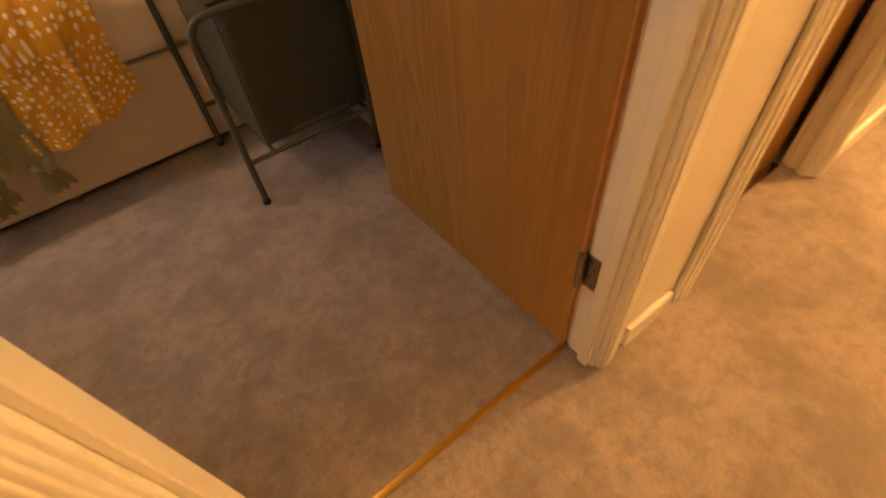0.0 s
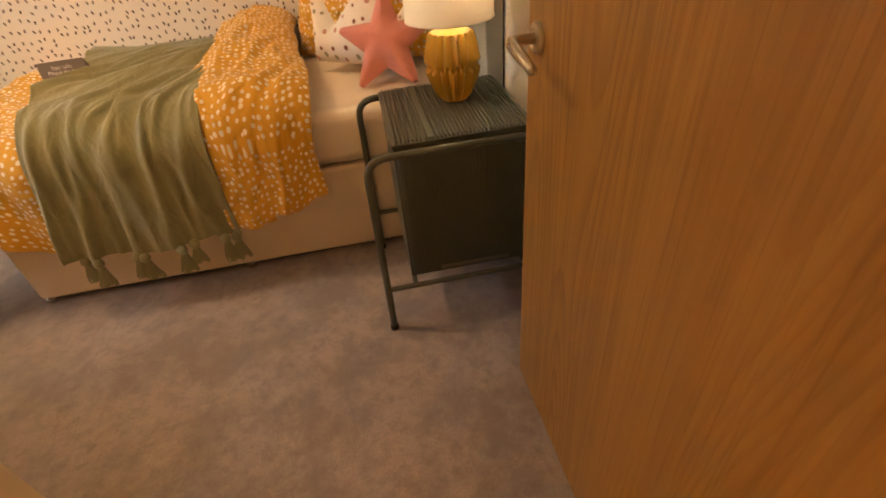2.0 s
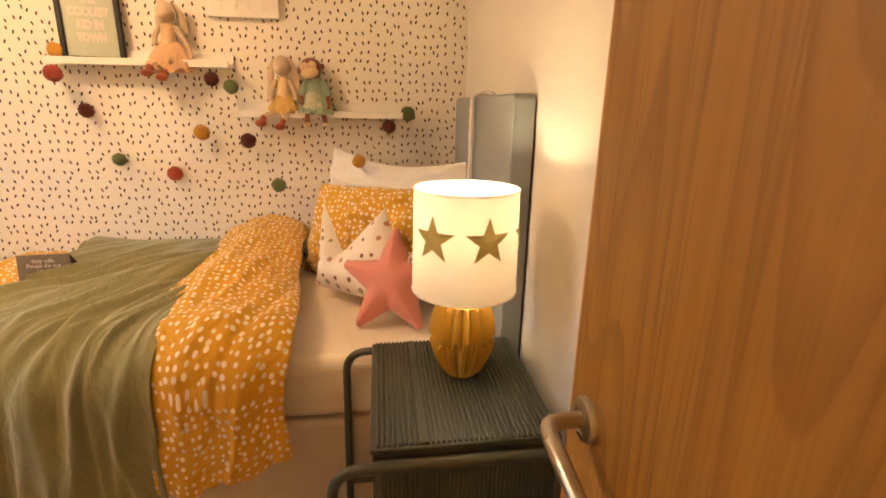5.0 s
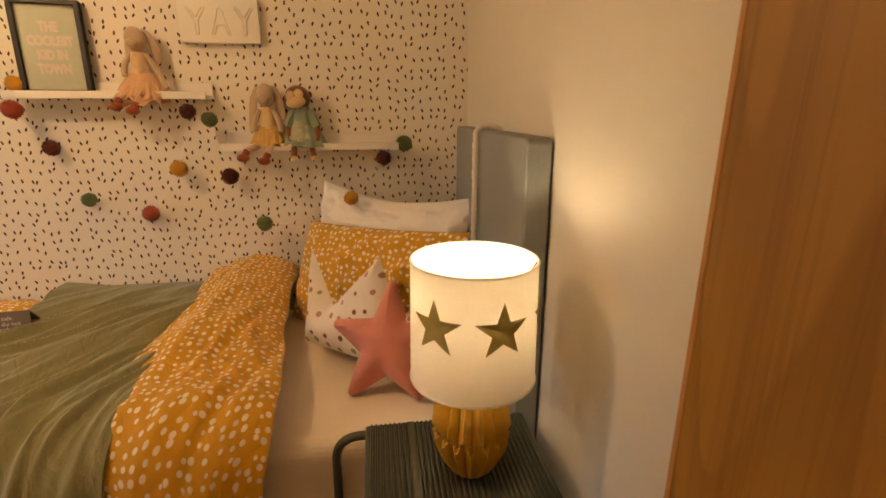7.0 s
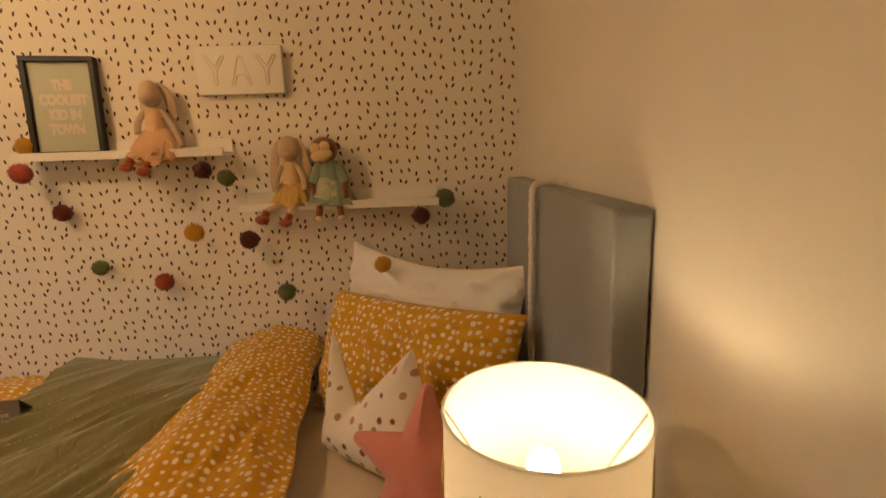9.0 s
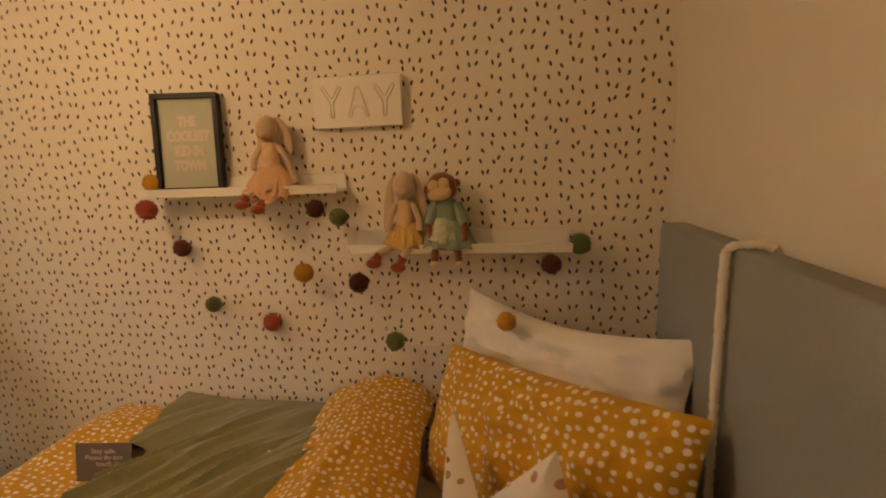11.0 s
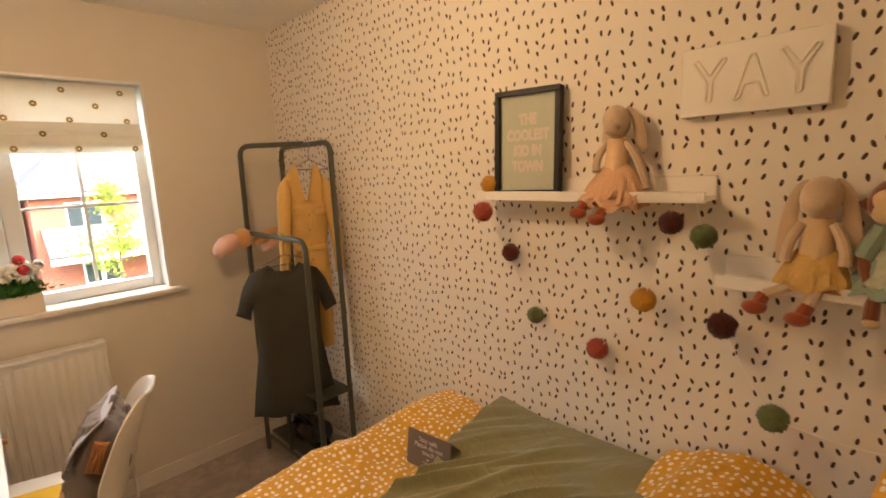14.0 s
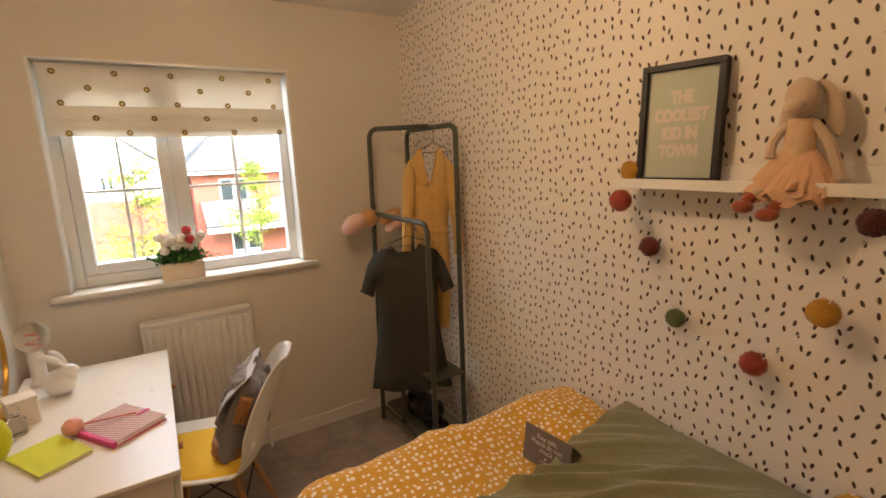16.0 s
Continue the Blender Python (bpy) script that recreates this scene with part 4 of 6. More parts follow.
def stand(centre, right, back):
    """A pose whose x is the level way 'right', whose y leans 'back' degrees off upright and whose z is the cushion's front."""
    r = Vector((*right, 0)).normalized()
    f = Vector((r.y, -r.x, 0))
    up = (Vector((0, 0, 1)) * math.cos(radians(back)) - f * math.sin(radians(back))).normalized()
    fr = r.cross(up)
    return Matrix(((r.x, up.x, fr.x, centre[0]), (r.y, up.y, fr.y, centre[1]), (r.z, up.z, fr.z, centre[2]), (0, 0, 0, 1)))


bm = cushion(0.74, 0.48, 0.13, stand((-0.390, -0.262, 0.888), (0.78, -0.55), 18) @ pose(0, 0, 0, 0, 0, -2), 44, 0.03, 3, 2.6, 0.05)
for v in bm.verts:
    # both upper corners stay up while the middle slumps
    top = max(0, (v.co.z - 0.93) / 0.18)
    s = (v.co.x + 0.35) / 0.30
    v.co.z += top * (0.044 * abs(s) ** 1.6 - 0.036)
    v.co.y -= 0.05 * top * max(0, -s - 0.4)
tagged(link("pillow", bm, M_WHITE), "plain white pillow propped in the bed corner", "pillow")
tagged(link("pillow", cushion(0.80, 0.42, 0.17, stand((-0.448, -0.468, 0.815), (0.70, -0.70), 24) @ pose(0, 0, 0, 0, 0, 5), 52, 0.024, 1, 2.8, 0.035), M_PILLOWCASE), "mustard pillow with white dots propped upright", "pillow")
crown = [(-0.205, -0.15), (0.23, -0.15), (0.285, 0.15), (0.165, 0.0), (0.055, 0.185), (-0.105, -0.005), (-0.245, 0.175)]
tagged(link("crown_cushion", stuffed(crown, 0.055, stand((-0.488, -0.700, 0.796), (0.78, -0.62), 18), 0.012, 2, 0.006), M_CROWN), "cream crown-shaped cushion with bronze dots", "cushion")
star5 = []
for k in range(10):
    a = radians(90 + 36 * k)
    if k % 2:
        star5.append((0.098 * math.cos(a), 0.098 * math.sin(a)))
    else:
        star5 += [(0.185 * math.cos(a) + 0.016 * math.cos(a + b), 0.185 * math.sin(a) + 0.016 * math.sin(a + b)) for b in (-1.2, -0.6, 0.0, 0.6, 1.2)]
star_m = stand((-0.393, -0.86, 0.750), (0.93, -0.36), 28) @ pose(0, 0, 0, 0, 0, 4) @ Matrix.Diagonal((0.95, 0.95, 0.95, 1))
tagged(link("star_cushion", stuffed(star5, 0.062, star_m, 0.012, 5, 0.004), M_PINK), "coral pink star-shaped cushion on the bed", "cushion")

# ---------------------------------------------------------------- bedside cabinet
NX0, NX1, NY0, NY1, NZ = -0.461, -0.048, -1.563, -1.103, 0.652
ns = thing("bedside_cabinet", -0.25, -1.33, 0, "dark green ribbed metal bedside cabinet on tube frame", "bedside cabinet")
part("body", box(NX0 + 0.004, NX1 - 0.004, NY0 + 0.006, NY1 - 0.006, 0.180, NZ - 0.014, 0.004, 2), M_GREEN, ns)
part("tabletop", box(NX0, NX1, NY0, NY1, NZ - 0.016, NZ - 0.004, 0.004, 2), M_GREEN, ns)
n_rib = 34
for k in range(n_rib):
    if k in (8, 9):
        continue
    x = NX0 + 0.010 + (k + 0.5) * (NX1 - NX0 - 0.020) / n_rib
    part("rib", box(x - 0.0032, x + 0.0032, NY0 + 0.006, NY1 - 0.006, NZ - 0.0045, NZ + 0.003, 0.0015, 1), M_GREEN, ns)
x = NX0 + 0.010 + 9 * (NX1 - NX0 - 0.020) / n_rib
part("rail", box(x - 0.0105, x + 0.0105, NY0 + 0.006, NY1 - 0.006, NZ - 0.0045, NZ + 0.0032, 0.0015, 1), M_GREEN, ns)
pane_ = part("door", box(NX0 + 0.012, NX1 - 0.012, NY0 - 0.002, NY0 + 0.006, 0.188, NZ - 0.03, 0.003, 1), M_GREEN, ns)
for k in range(40):
    x = NX0 + 0.020 + (k + 0.5) * (NX1 - NX0 - 0.040) / 40
    part("rib", box(x - 0.0028, x + 0.0028, NY0 - 0.0055, NY0 - 0.0015, 0.214 if 8 < k < 34 else 0.195, NZ - 0.04, 0.0012, 1), M_GREEN, pane_)
part("vent", box(NX0 + 0.10, NX1 - 0.08, NY0 - 0.005, NY0 - 0.0015, 0.196, 0.210, 0.001, 1), M_HINGE, pane_)
for y in (NY0 - 0.034, NY1 - 0.018):
    bm = tube(rounded([(-0.545, y, 0.0), (-0.536, y, 0.634), (-0.058, y, 0.634), (-0.066, y, 0.0)], 0.065, 8), 0.0115, None, 12)
    part("tube_frame", bm, M_GREEN, ns)
    part("cross_bar", tube([(-0.542, y, 0.174), (-0.070, y, 0.174)], 0.009, None, 10), M_GREEN, ns)
    for x in (-0.545, -0.066):
        part("foot", lathe([(0, 0), (0.0145, 0), (0.0145, 0.014), (0.0118, 0.018), (0, 0.018)], 14, None, (x, y, 0)), M_BLACK, ns)
for x in (-0.45, -0.08):
    part("runner", tube([(x, NY0 - 0.034, 0.174), (x, NY1 - 0.018, 0.174)], 0.008, None, 8), M_GREEN, ns)

# ---------------------------------------------------------------- bedside lamp
LX, LY, LZ = -0.224, -1.285, NZ + 0.003
tl = thing("table_lamp", LX, LY, LZ, "lit table lamp with mustard ribbed ceramic base", "table lamp")
facets = 16
prof, rip = [], []
ROWS = 36
for i in range(ROWS + 1):
    f = i / ROWS
    r = 0.042 + 0.036 * math.sin(math.pi * 0.5 * min(1, f / 0.55)) - 0.020 * max(0, (f - 0.55) / 0.45) ** 1.6
    prof.append((r if i < ROWS else 0.03, f * 0.205))


def flute(a, i):
    # two tiers of folded facets that meet in a zigzag
    f = i / ROWS
    k = abs(((a * facets / math.tau) % 1) - 0.5) * 2
    if f < 0.52 + 0.10 * (k - 0.5):
        k = 1 - k
    return 1 + (0.24 * k - 0.12) * (1.0 if 0.03 < f < 0.97 else 0.2)


part("base", lathe([(0.0, 0)] + prof + [(0.0, 0.21)], facets * 8, None, (LX, LY, LZ), lambda a, i: flute(a, max(0, i - 1))), M_CERAMIC, tl, "mustard ceramic base with facets", True, 12)
part("stem", tube([(LX, LY, LZ + 0.205), (LX, LY, LZ + 0.32)], 0.008, None, 10), M_BRASS, tl)
part("holder", lathe([(0, 0.30), (0.018, 0.30), (0.018, 0.385), (0, 0.385)], 16, None, (LX, LY, LZ)), M_BLACK, tl)
RB, RT, SZ0, SZ1 = 0.130, 0.126, 0.236, 0.487
bm = lathe([(RB, SZ0), (RB - (RB - RT) * 0.5, (SZ0 + SZ1) / 2), (RT, SZ1), (RT - 0.0015, SZ1), (RB - 0.0015, SZ0), (RB, SZ0)], 64, None, (LX, LY, LZ))
sh = part("shade", bm, M_SHADE, tl, "white drum shade glowing")
for z, r in ((SZ0, RB), (SZ1, RT)):
    part("rim", tube([(LX + r * math.cos(k * math.tau / 48), LY + r * math.sin(k * math.tau / 48), LZ + z) for k in range(48)], 0.0022, None, 6, False, True), M_SHADE, sh)
for a in (radians(172), radians(352)):
    part("spider", tube([(LX + 0.016 * math.cos(a), LY + 0.016 * math.sin(a), LZ + 0.30), (LX + RT * math.cos(a), LY + RT * math.sin(a), LZ + SZ1 - 0.004)], 0.0016, None, 5), M_HINGE, sh)
for k in range(6):
    a0 = radians(-77 + 60.5 * k)
    ol = []
    bm = bmesh.new()
    c = bm.verts.new((0, 0, 0))
    ring = []
    for j in range(10):
        b, r = radians(90 + 36 * j), (0.057 if j % 2 == 0 else 0.023)
        ring.append((r * math.cos(b), r * math.sin(b)))
    pts = []
    for (xa, ya), (xb, yb) in zip(ring, ring[1:] + ring[:1]):
        pts += [(xa + (xb - xa) * s / 4, ya + (yb - ya) * s / 4) for s in range(4)]
    rr = 0.1305
    out = [bm.verts.new((LX + rr * math.cos(a0 + px / rr), LY + rr * math.sin(a0 + px / rr), LZ + 0.386 + pz)) for px, pz in pts]
    c.co = Vector((LX + rr * math.cos(a0), LY + rr * math.sin(a0), LZ + 0.386))
    for j in range(len(out)):
        bm.faces.new((c, out[j], out[(j + 1) % len(out)]))
    part("star", bm, M_STAR, sh, "taupe felt star")
bm = ball(bmesh.new(), (LX, LY, LZ + 0.405), 0.021, 3, (1, 1, 1.15))
part("bulb", bm, M_BULB, tl, "glowing bulb")


# ---------------------------------------------------------------- picture ledges and what stands on them
def ledge(x0, x1, z, label):
    s = thing("picture_ledge", (x0 + x1) / 2, -0.05, z, label, "shelf", "white picture ledges")
    part("base", box(x0, x1, -0.092, -0.014, z, z + 0.012, 0.0015, 1), M_WHITEBOARD, s)
    part("back_rail", box(x0, x1, -0.013, -0.001, z, z + 0.062, 0.0015, 1), M_WHITEBOARD, s)
    part("front_lip", box(x0, x1, -0.105, -0.093, z - 0.003, z + 0.026, 0.0015, 1), M_WHITEBOARD, s)
    return s


S1, S2 = 1.474, 1.272
ledge(-1.785, -1.062, S1, "white wooden picture ledge holding a framed print")
ledge(-1.030, -0.312, S2, "white wooden picture ledge holding two soft toys")

pf = thing("framed_print", -1.62, -0.06, S1 + 0.012, "black framed mint print leaning on the ledge", "picture frame")
pm = Matrix.Translation((-1.602, -0.077, S1 + 0.013)) @ pose(0, 0, 0, 0, 0, 10) @ pose(0, 0, 0, -3.5, 0, 0)
FW, FH, FT = 0.226, 0.337, 0.017
for a, b, c, d in ((-FW / 2, FW / 2, 0, FT), (-FW / 2, FW / 2, FH - FT, FH), (-FW / 2, -FW / 2 + FT, FT, FH - FT), (FW / 2 - FT, FW / 2, FT, FH - FT)):
    part("frame_side", box(a, b, 0, 0.036, c, d, 0.0015, 1, None, pm), M_BLACK, pf)
part("print", box(-FW / 2 + FT, FW / 2 - FT, 0.016, 0.034, FT, FH - FT, 0, 1, None, pm), M_MINT, pf, "pale mint paper print", False)
gl = part("glazing", box(-FW / 2 + FT, FW / 2 - FT, 0.010, 0.012, FT, FH - FT, 0, 1, None, pm), M_GLASS, pf, "thin clear glazing", False)
gl.visible_shadow = False
for k, tx in enumerate(("THE", "COOLEST", "KID IN", "TOWN")):
    lettering(tx, 0.046, pm @ pose(0, 0.0152, 0.242 - 0.050 * k, 90, 0, 0) @ Matrix.Diagonal((0.72, 1, 1, 1)), M_PALEPINK, pf, "lettering", 0.0004, bold=0.0030)

sg = thing("wall_sign", -1.0, -0.015, 1.76, "white board with frosted neon letters YAY", "sign")
part("board", box(-1.149, -0.848, -0.030, 0.0, 1.684, 1.848, 0.002, 1), M_WHITEBOARD, sg)


def neon(points, name="letter"):
    part(name, tube(rounded(points, 0.008, 4), 0.0032, None, 8), M_TUBE, sg, "frosted tube letter")


for cx in (-1.085, -0.905):
    y = -0.0314
    neon([(cx - 0.036, y, 1.812), (cx - 0.006, y, 1.764), (cx - 0.006, y, 1.716), (cx + 0.006, y, 1.716), (cx + 0.006, y, 1.764), (cx + 0.036, y, 1.812), (cx + 0.026, y, 1.816), (cx, y, 1.776), (cx - 0.027, y, 1.816), (cx - 0.036, y, 1.812)])
y = -0.0314
neon([(-1.030, y, 1.716), (-1.001, y, 1.812), (-0.990, y, 1.812), (-0.960, y, 1.716), (-0.970, y, 1.716), (-0.981, y, 1.750), (-1.010, y, 1.750), (-1.020, y, 1.716), (-1.030, y, 1.716)])


def limb(bm, a, b, r0, r1, mat, bend=(0, 0, 0), seg=8):
    n0 = len(bm.faces)
    a, b = Vector(a), Vector(b)
    pts = [a.lerp(b, i / 5) + Vector(bend) * math.sin(math.pi * i / 5) for i in range(6)]
    tube(pts, [r0 + (r1 - r0) * i / 5 for i in range(6)], bm, seg)
    bm.faces.ensure_lookup_table()
    for f in bm.faces[n0:]:
        f.material_index = mat


def frock(bm, top, bottom, r0, r1, mat, frill=0.12, squash=0.65, waves=9, ragged=0.0, seed=0.0):
    """A gathered skirt or bodice between two rings; ragged: how uneven its hem is."""
    n0 = len(bm.faces)
    t, b = Vector(top), Vector(bottom)
    rings = []
    seg, rows = 48, 9
    for i in range(rows + 1):
        f = i / rows
        c = t.lerp(b, f)
        r = r0 + (r1 - r0) * f ** 0.7
        ring = []
        for k in range(seg):
            a = k * math.tau / seg
            n = noise.noise(Vector((2.2 * math.cos(a), 2.2 * math.sin(a), seed + 1.5 * f)))
            rr = r * (1 + frill * f * math.sin(waves * a + 2 * f + 2 * n) + 0.10 * f * n)
            ring.append(bm.verts.new(c + Vector((rr * math.cos(a), rr * math.sin(a) * squash, ragged * f * f * n + 0.004 * f * math.sin(waves * a * 1.3)))))
        rings.append(ring)
    for p, q in zip(rings, rings[1:]):
        for k in range(seg):
            bm.faces.new((p[k], q[k], q[(k + 1) % seg], p[(k + 1) % seg]))
    bm.faces.new(rings[0]), bm.faces.new(rings[-1][::-1])
    bm.faces.ensure_lookup_table()
    for f in bm.faces[n0:]:
        f.material_index = mat


def ear(bm, p, rad):
    """A flat drooping ear along four guide points."""
    p = [Vector(q) for q in p]
    pts = [(1 - f) ** 3 * p[0] + 3 * f * (1 - f) ** 2 * p[1] + 3 * f * f * (1 - f) * p[2] + f ** 3 * p[3] for f in [i / 12 for i in range(13)]]
    old = set(bm.verts)
    tube(pts, [rad * k for k in (0.40, 0.52, 0.62, 0.70, 0.78, 0.86, 0.93, 0.98, 1.0, 0.98, 0.88, 0.66, 0.22)], bm, 12)
    for v in bm.verts:
        if v not in old:
            near = min(pts, key=lambda q: abs(q.z - v.co.z))
            v.co.y = near.y + (v.co.y - near.y) * 0.4


def rabbit(cx, z, top_, skirt, legs, label, hem, flare, ears, arms, nod, layers):
    """A plain long-eared cloth toy that sits on a ledge with its legs over the edge; one mesh."""
    bm = bmesh.new()
    y = -0.060
    hz = z + 0.202
    tilt = Euler((0, radians(nod), 0)).to_matrix()
    ball(bm, (cx, y - 0.006, hz), 0.042, 3, (0.88, 0.86, 1.12), 0.03, 30, tilt)
    ball(bm, Vector((cx, y - 0.034, hz)) + tilt @ Vector((-0.004, 0, -0.016)), 0.025, 3, (0.95, 0.7, 0.72), 0.03, 30, tilt)
    for q in ears:
        ear(bm, [(cx + dx, y + dy, hz + dz) for dx, dy, dz in q], 0.0165)
    limb(bm, (cx, y - 0.002, hz - 0.030), (cx, y - 0.002, z + 0.145), 0.015, 0.017, 0)
    frock(bm, (cx, y, z + 0.157), (cx, y - 0.002, z + 0.072), 0.026, 0.034, 1, 0.03, 0.8, 5)
    ball(bm, (cx, y - 0.012, z + 0.030), 0.040, 2, (1.0, 0.75, 0.75), 0.02, 30, None, 2)
    for k in range(layers):
        frock(bm, (cx, y, z + 0.088 - 0.006 * k), (cx - 0.004, y - 0.020 - 0.004 * k, hem + 0.012 * k), 0.034, flare * (1 - 0.08 * k), 2, 0.11 + 0.03 * k, 0.56, 9 + 3 * k, 0.030 if layers > 1 else 0.010, 3.0 * k + cx)
    for a, b, c in arms:
        limb(bm, (cx + a[0], y + a[1], z + a[2]), (cx + b[0], y + b[1], z + b[2]), 0.0105, 0.0120, 0, c)
    for dx, fx, fz in legs:
        limb(bm, (cx + dx, y - 0.035, z + 0.016), (cx + fx, -0.128, z - 0.020 + fz), 0.0125, 0.012, 0)
        limb(bm, (cx + fx, -0.126, z - 0.018 + fz), (cx + fx - 0.010, -0.134, z - 0.040 + fz), 0.0135, 0.015, 3)
        ball(bm, (cx + fx - 0.016, -0.140, z - 0.048 + fz), 0.021, 2, (1.25, 1.0, 0.82), 0.05, 40, None, 3)
    ob = link("soft_toy", bm, [M_FUR, top_, skirt, M_SHOE])
    return tagged(ob, label, "soft toy", "soft toys on the ledges")


rabbit(-1.302, S1 + 0.012, M_PEACHTOP, M_TULLE, ((-0.020, -0.060, 0.004), (0.012, -0.004, -0.012)), "beige long-eared soft toy in peach tulle skirt", S1 - 0.018, 0.098,
       [((0.020, 0.010, 0.036), (0.058, 0.012, 0.020), (0.056, 0.014, -0.040), (0.066, 0.016, -0.085)), ((-0.020, 0.014, 0.034), (-0.040, 0.016, 0.010), (-0.036, 0.016, -0.050), (-0.036, 0.016, -0.080))],
       [((0.026, -0.002, 0.148), (0.088, -0.010, 0.022), (0.006, 0, 0.010)), ((-0.026, -0.004, 0.146), (-0.046, -0.030, 0.070), (-0.012, 0, 0))], -8, 3)
rabbit(-0.845, S2 + 0.012, M_FACE, M_JUMP, ((-0.020, -0.078, 0.008), (0.016, 0.002, -0.006)), "beige long-eared soft toy in mustard dungarees", S2 + 0.014, 0.072,
       [((0.022, 0.006, 0.036), (0.060, 0.004, 0.020), (0.050, 0.000, -0.070), (0.072, -0.006, -0.170)), ((-0.022, 0.006, 0.034), (-0.060, 0.004, 0.020), (-0.048, 0.000, -0.070), (-0.068, -0.006, -0.150))],
       [((0.026, -0.010, 0.146), (0.052, -0.030, 0.060), (0.008, 0, 0)), ((-0.026, -0.010, 0.146), (-0.050, -0.030, 0.062), (-0.008, 0, 0))], 4, 2)
bm = bmesh.new()
mx, y, z = -0.708, -0.058, S2 + 0.012
lean = Euler((0, radians(-11), 0)).to_matrix()
hc = Vector((mx - 0.012, y - 0.004, z + 0.194))
ball(bm, hc, 0.050, 3, (1.0, 0.85, 0.98), 0.06, 40, lean)
ball(bm, hc + lean @ Vector((-0.006, -0.030, -0.016)), 0.035, 3, (1.12, 0.66, 0.70), 0.03, 30, lean, 1)
for sd in (-1, 1):
    ball(bm, hc + lean @ Vector((-0.004 + sd * 0.016, -0.036, 0.010)), 0.020, 2, (1.0, 0.5, 1.05), 0.02, 30, lean, 1)
    ball(bm, hc + lean @ Vector((sd * 0.050, 0.006, 0.004)), 0.014, 2, (0.8, 0.6, 1), 0.02, 30, lean, 0)
frock(bm, (mx, y, z + 0.158), (mx + 0.004, y, z + 0.070), 0.030, 0.046, 2, 0.05, 0.8, 5)
frock(bm, (mx + 0.002, y - 0.004, z + 0.092), (mx + 0.008, y - 0.020, z + 0.004), 0.044, 0.088, 2, 0.12, 0.58, 10, 0.014, 4.0)
frock(bm, (mx - 0.004, y - 0.014, z + 0.098), (mx - 0.004, y - 0.034, z + 0.022), 0.030, 0.052, 3, 0.12, 0.62, 8, 0.012, 9.0)
for sd in (-1, 1):
    limb(bm, (mx + sd * 0.032, y - 0.004, z + 0.142), (mx + sd * 0.058, y - 0.016, z + 0.078), 0.018, 0.020, 2)
    limb(bm, (mx + sd * 0.058, y - 0.018, z + 0.080), (mx + sd * 0.052 + 0.010, y - 0.042, z + 0.020), 0.012, 0.013, 0)
    limb(bm, (mx + sd * 0.034, y - 0.036, z + 0.012), (mx + sd * 0.040 + 0.004, -0.122, z - 0.040), 0.012, 0.013, 0)
    ball(bm, (mx + sd * 0.040 + 0.006, -0.124, z - 0.044), 0.015, 2, (1, 1, 0.7), 0.03, 40, None, 1)
tagged(link("soft_toy", bm, [M_FURBROWN, M_FACE, M_TEAL, M_APRON]), "brown plush soft toy in sage green frilled dress", "soft toy", "soft toys on the ledges")

# pompom garland draped over both ledges
gar = thing("pompom_garland", -1.0, -0.06, 1.25, "wool pompom garland draped over both ledges", "garland")
POMS = [("mustard", -1.738, -0.085, 1.522), ("rose", -1.752, -0.112, 1.432), ("rust", -1.688, -0.045, 1.285), ("green", -1.592, -0.040, 1.073), ("rose", -1.362, -0.046, 1.010),
        ("mustard", -1.214, -0.070, 1.198), ("burgundy", -1.130, -0.122, 1.424), ("green", -1.057, -0.112, 1.393), ("burgundy", -1.018, -0.068, 1.163), ("green", -0.896, -0.080, 0.960),
        ("mustard", -0.515, -0.235, 1.088), ("burgundy", -0.378, -0.118, 1.236), ("green", -0.288, -0.075, 1.292)]
for i, (c, x, y, z) in enumerate(POMS):
    bm = bmesh.new()
    r = 0.0315 + 0.003 * math.sin(i * 1.7)
    ball(bm, (x, y, z), r, 3, (1.0, 0.9, 0.96), 0.16, 120)
    rng = random.Random(i)
    for k in range(260):
        d = Vector((rng.gauss(0, 1), rng.gauss(0, 1), rng.gauss(0, 1))).normalized()
        o = d.orthogonal().normalized() * 0.0011
        p = Vector((x, y, z)) + d * r * 0.93
        q = Vector((x, y, z)) + d * r * (1.06 + 0.10 * rng.random())
        bm.faces.new([bm.verts.new(v) for v in (p - o, p + o, q)])
    part("pompom", bm, POM[c], gar, f"{c} wool pompom")
via = {0: [(-1.74, -0.108, 1.49)], 1: [], 5: [], 6: [(-1.115, -0.108, 1.502), (-1.085, -0.108, 1.502)], 11: [(-0.36, -0.108, 1.30), (-0.325, -0.105, 1.302)]}
line = []
for i, (c, x, y, z) in enumerate(POMS):
    line.append(Vector((x, y, z)))
    line += [Vector(v) for v in via.get(i, [])]
for a, b in zip(line, line[1:]):
    sag = 0.10 * abs(b.x - a.x)
    pts = [a.lerp(b, k / 8) - Vector((0, 0, sag * math.sin(math.pi * k / 8))) for k in range(9)]
    part("string", tube(pts, 0.0011, None, 5), M_WHITE, gar)

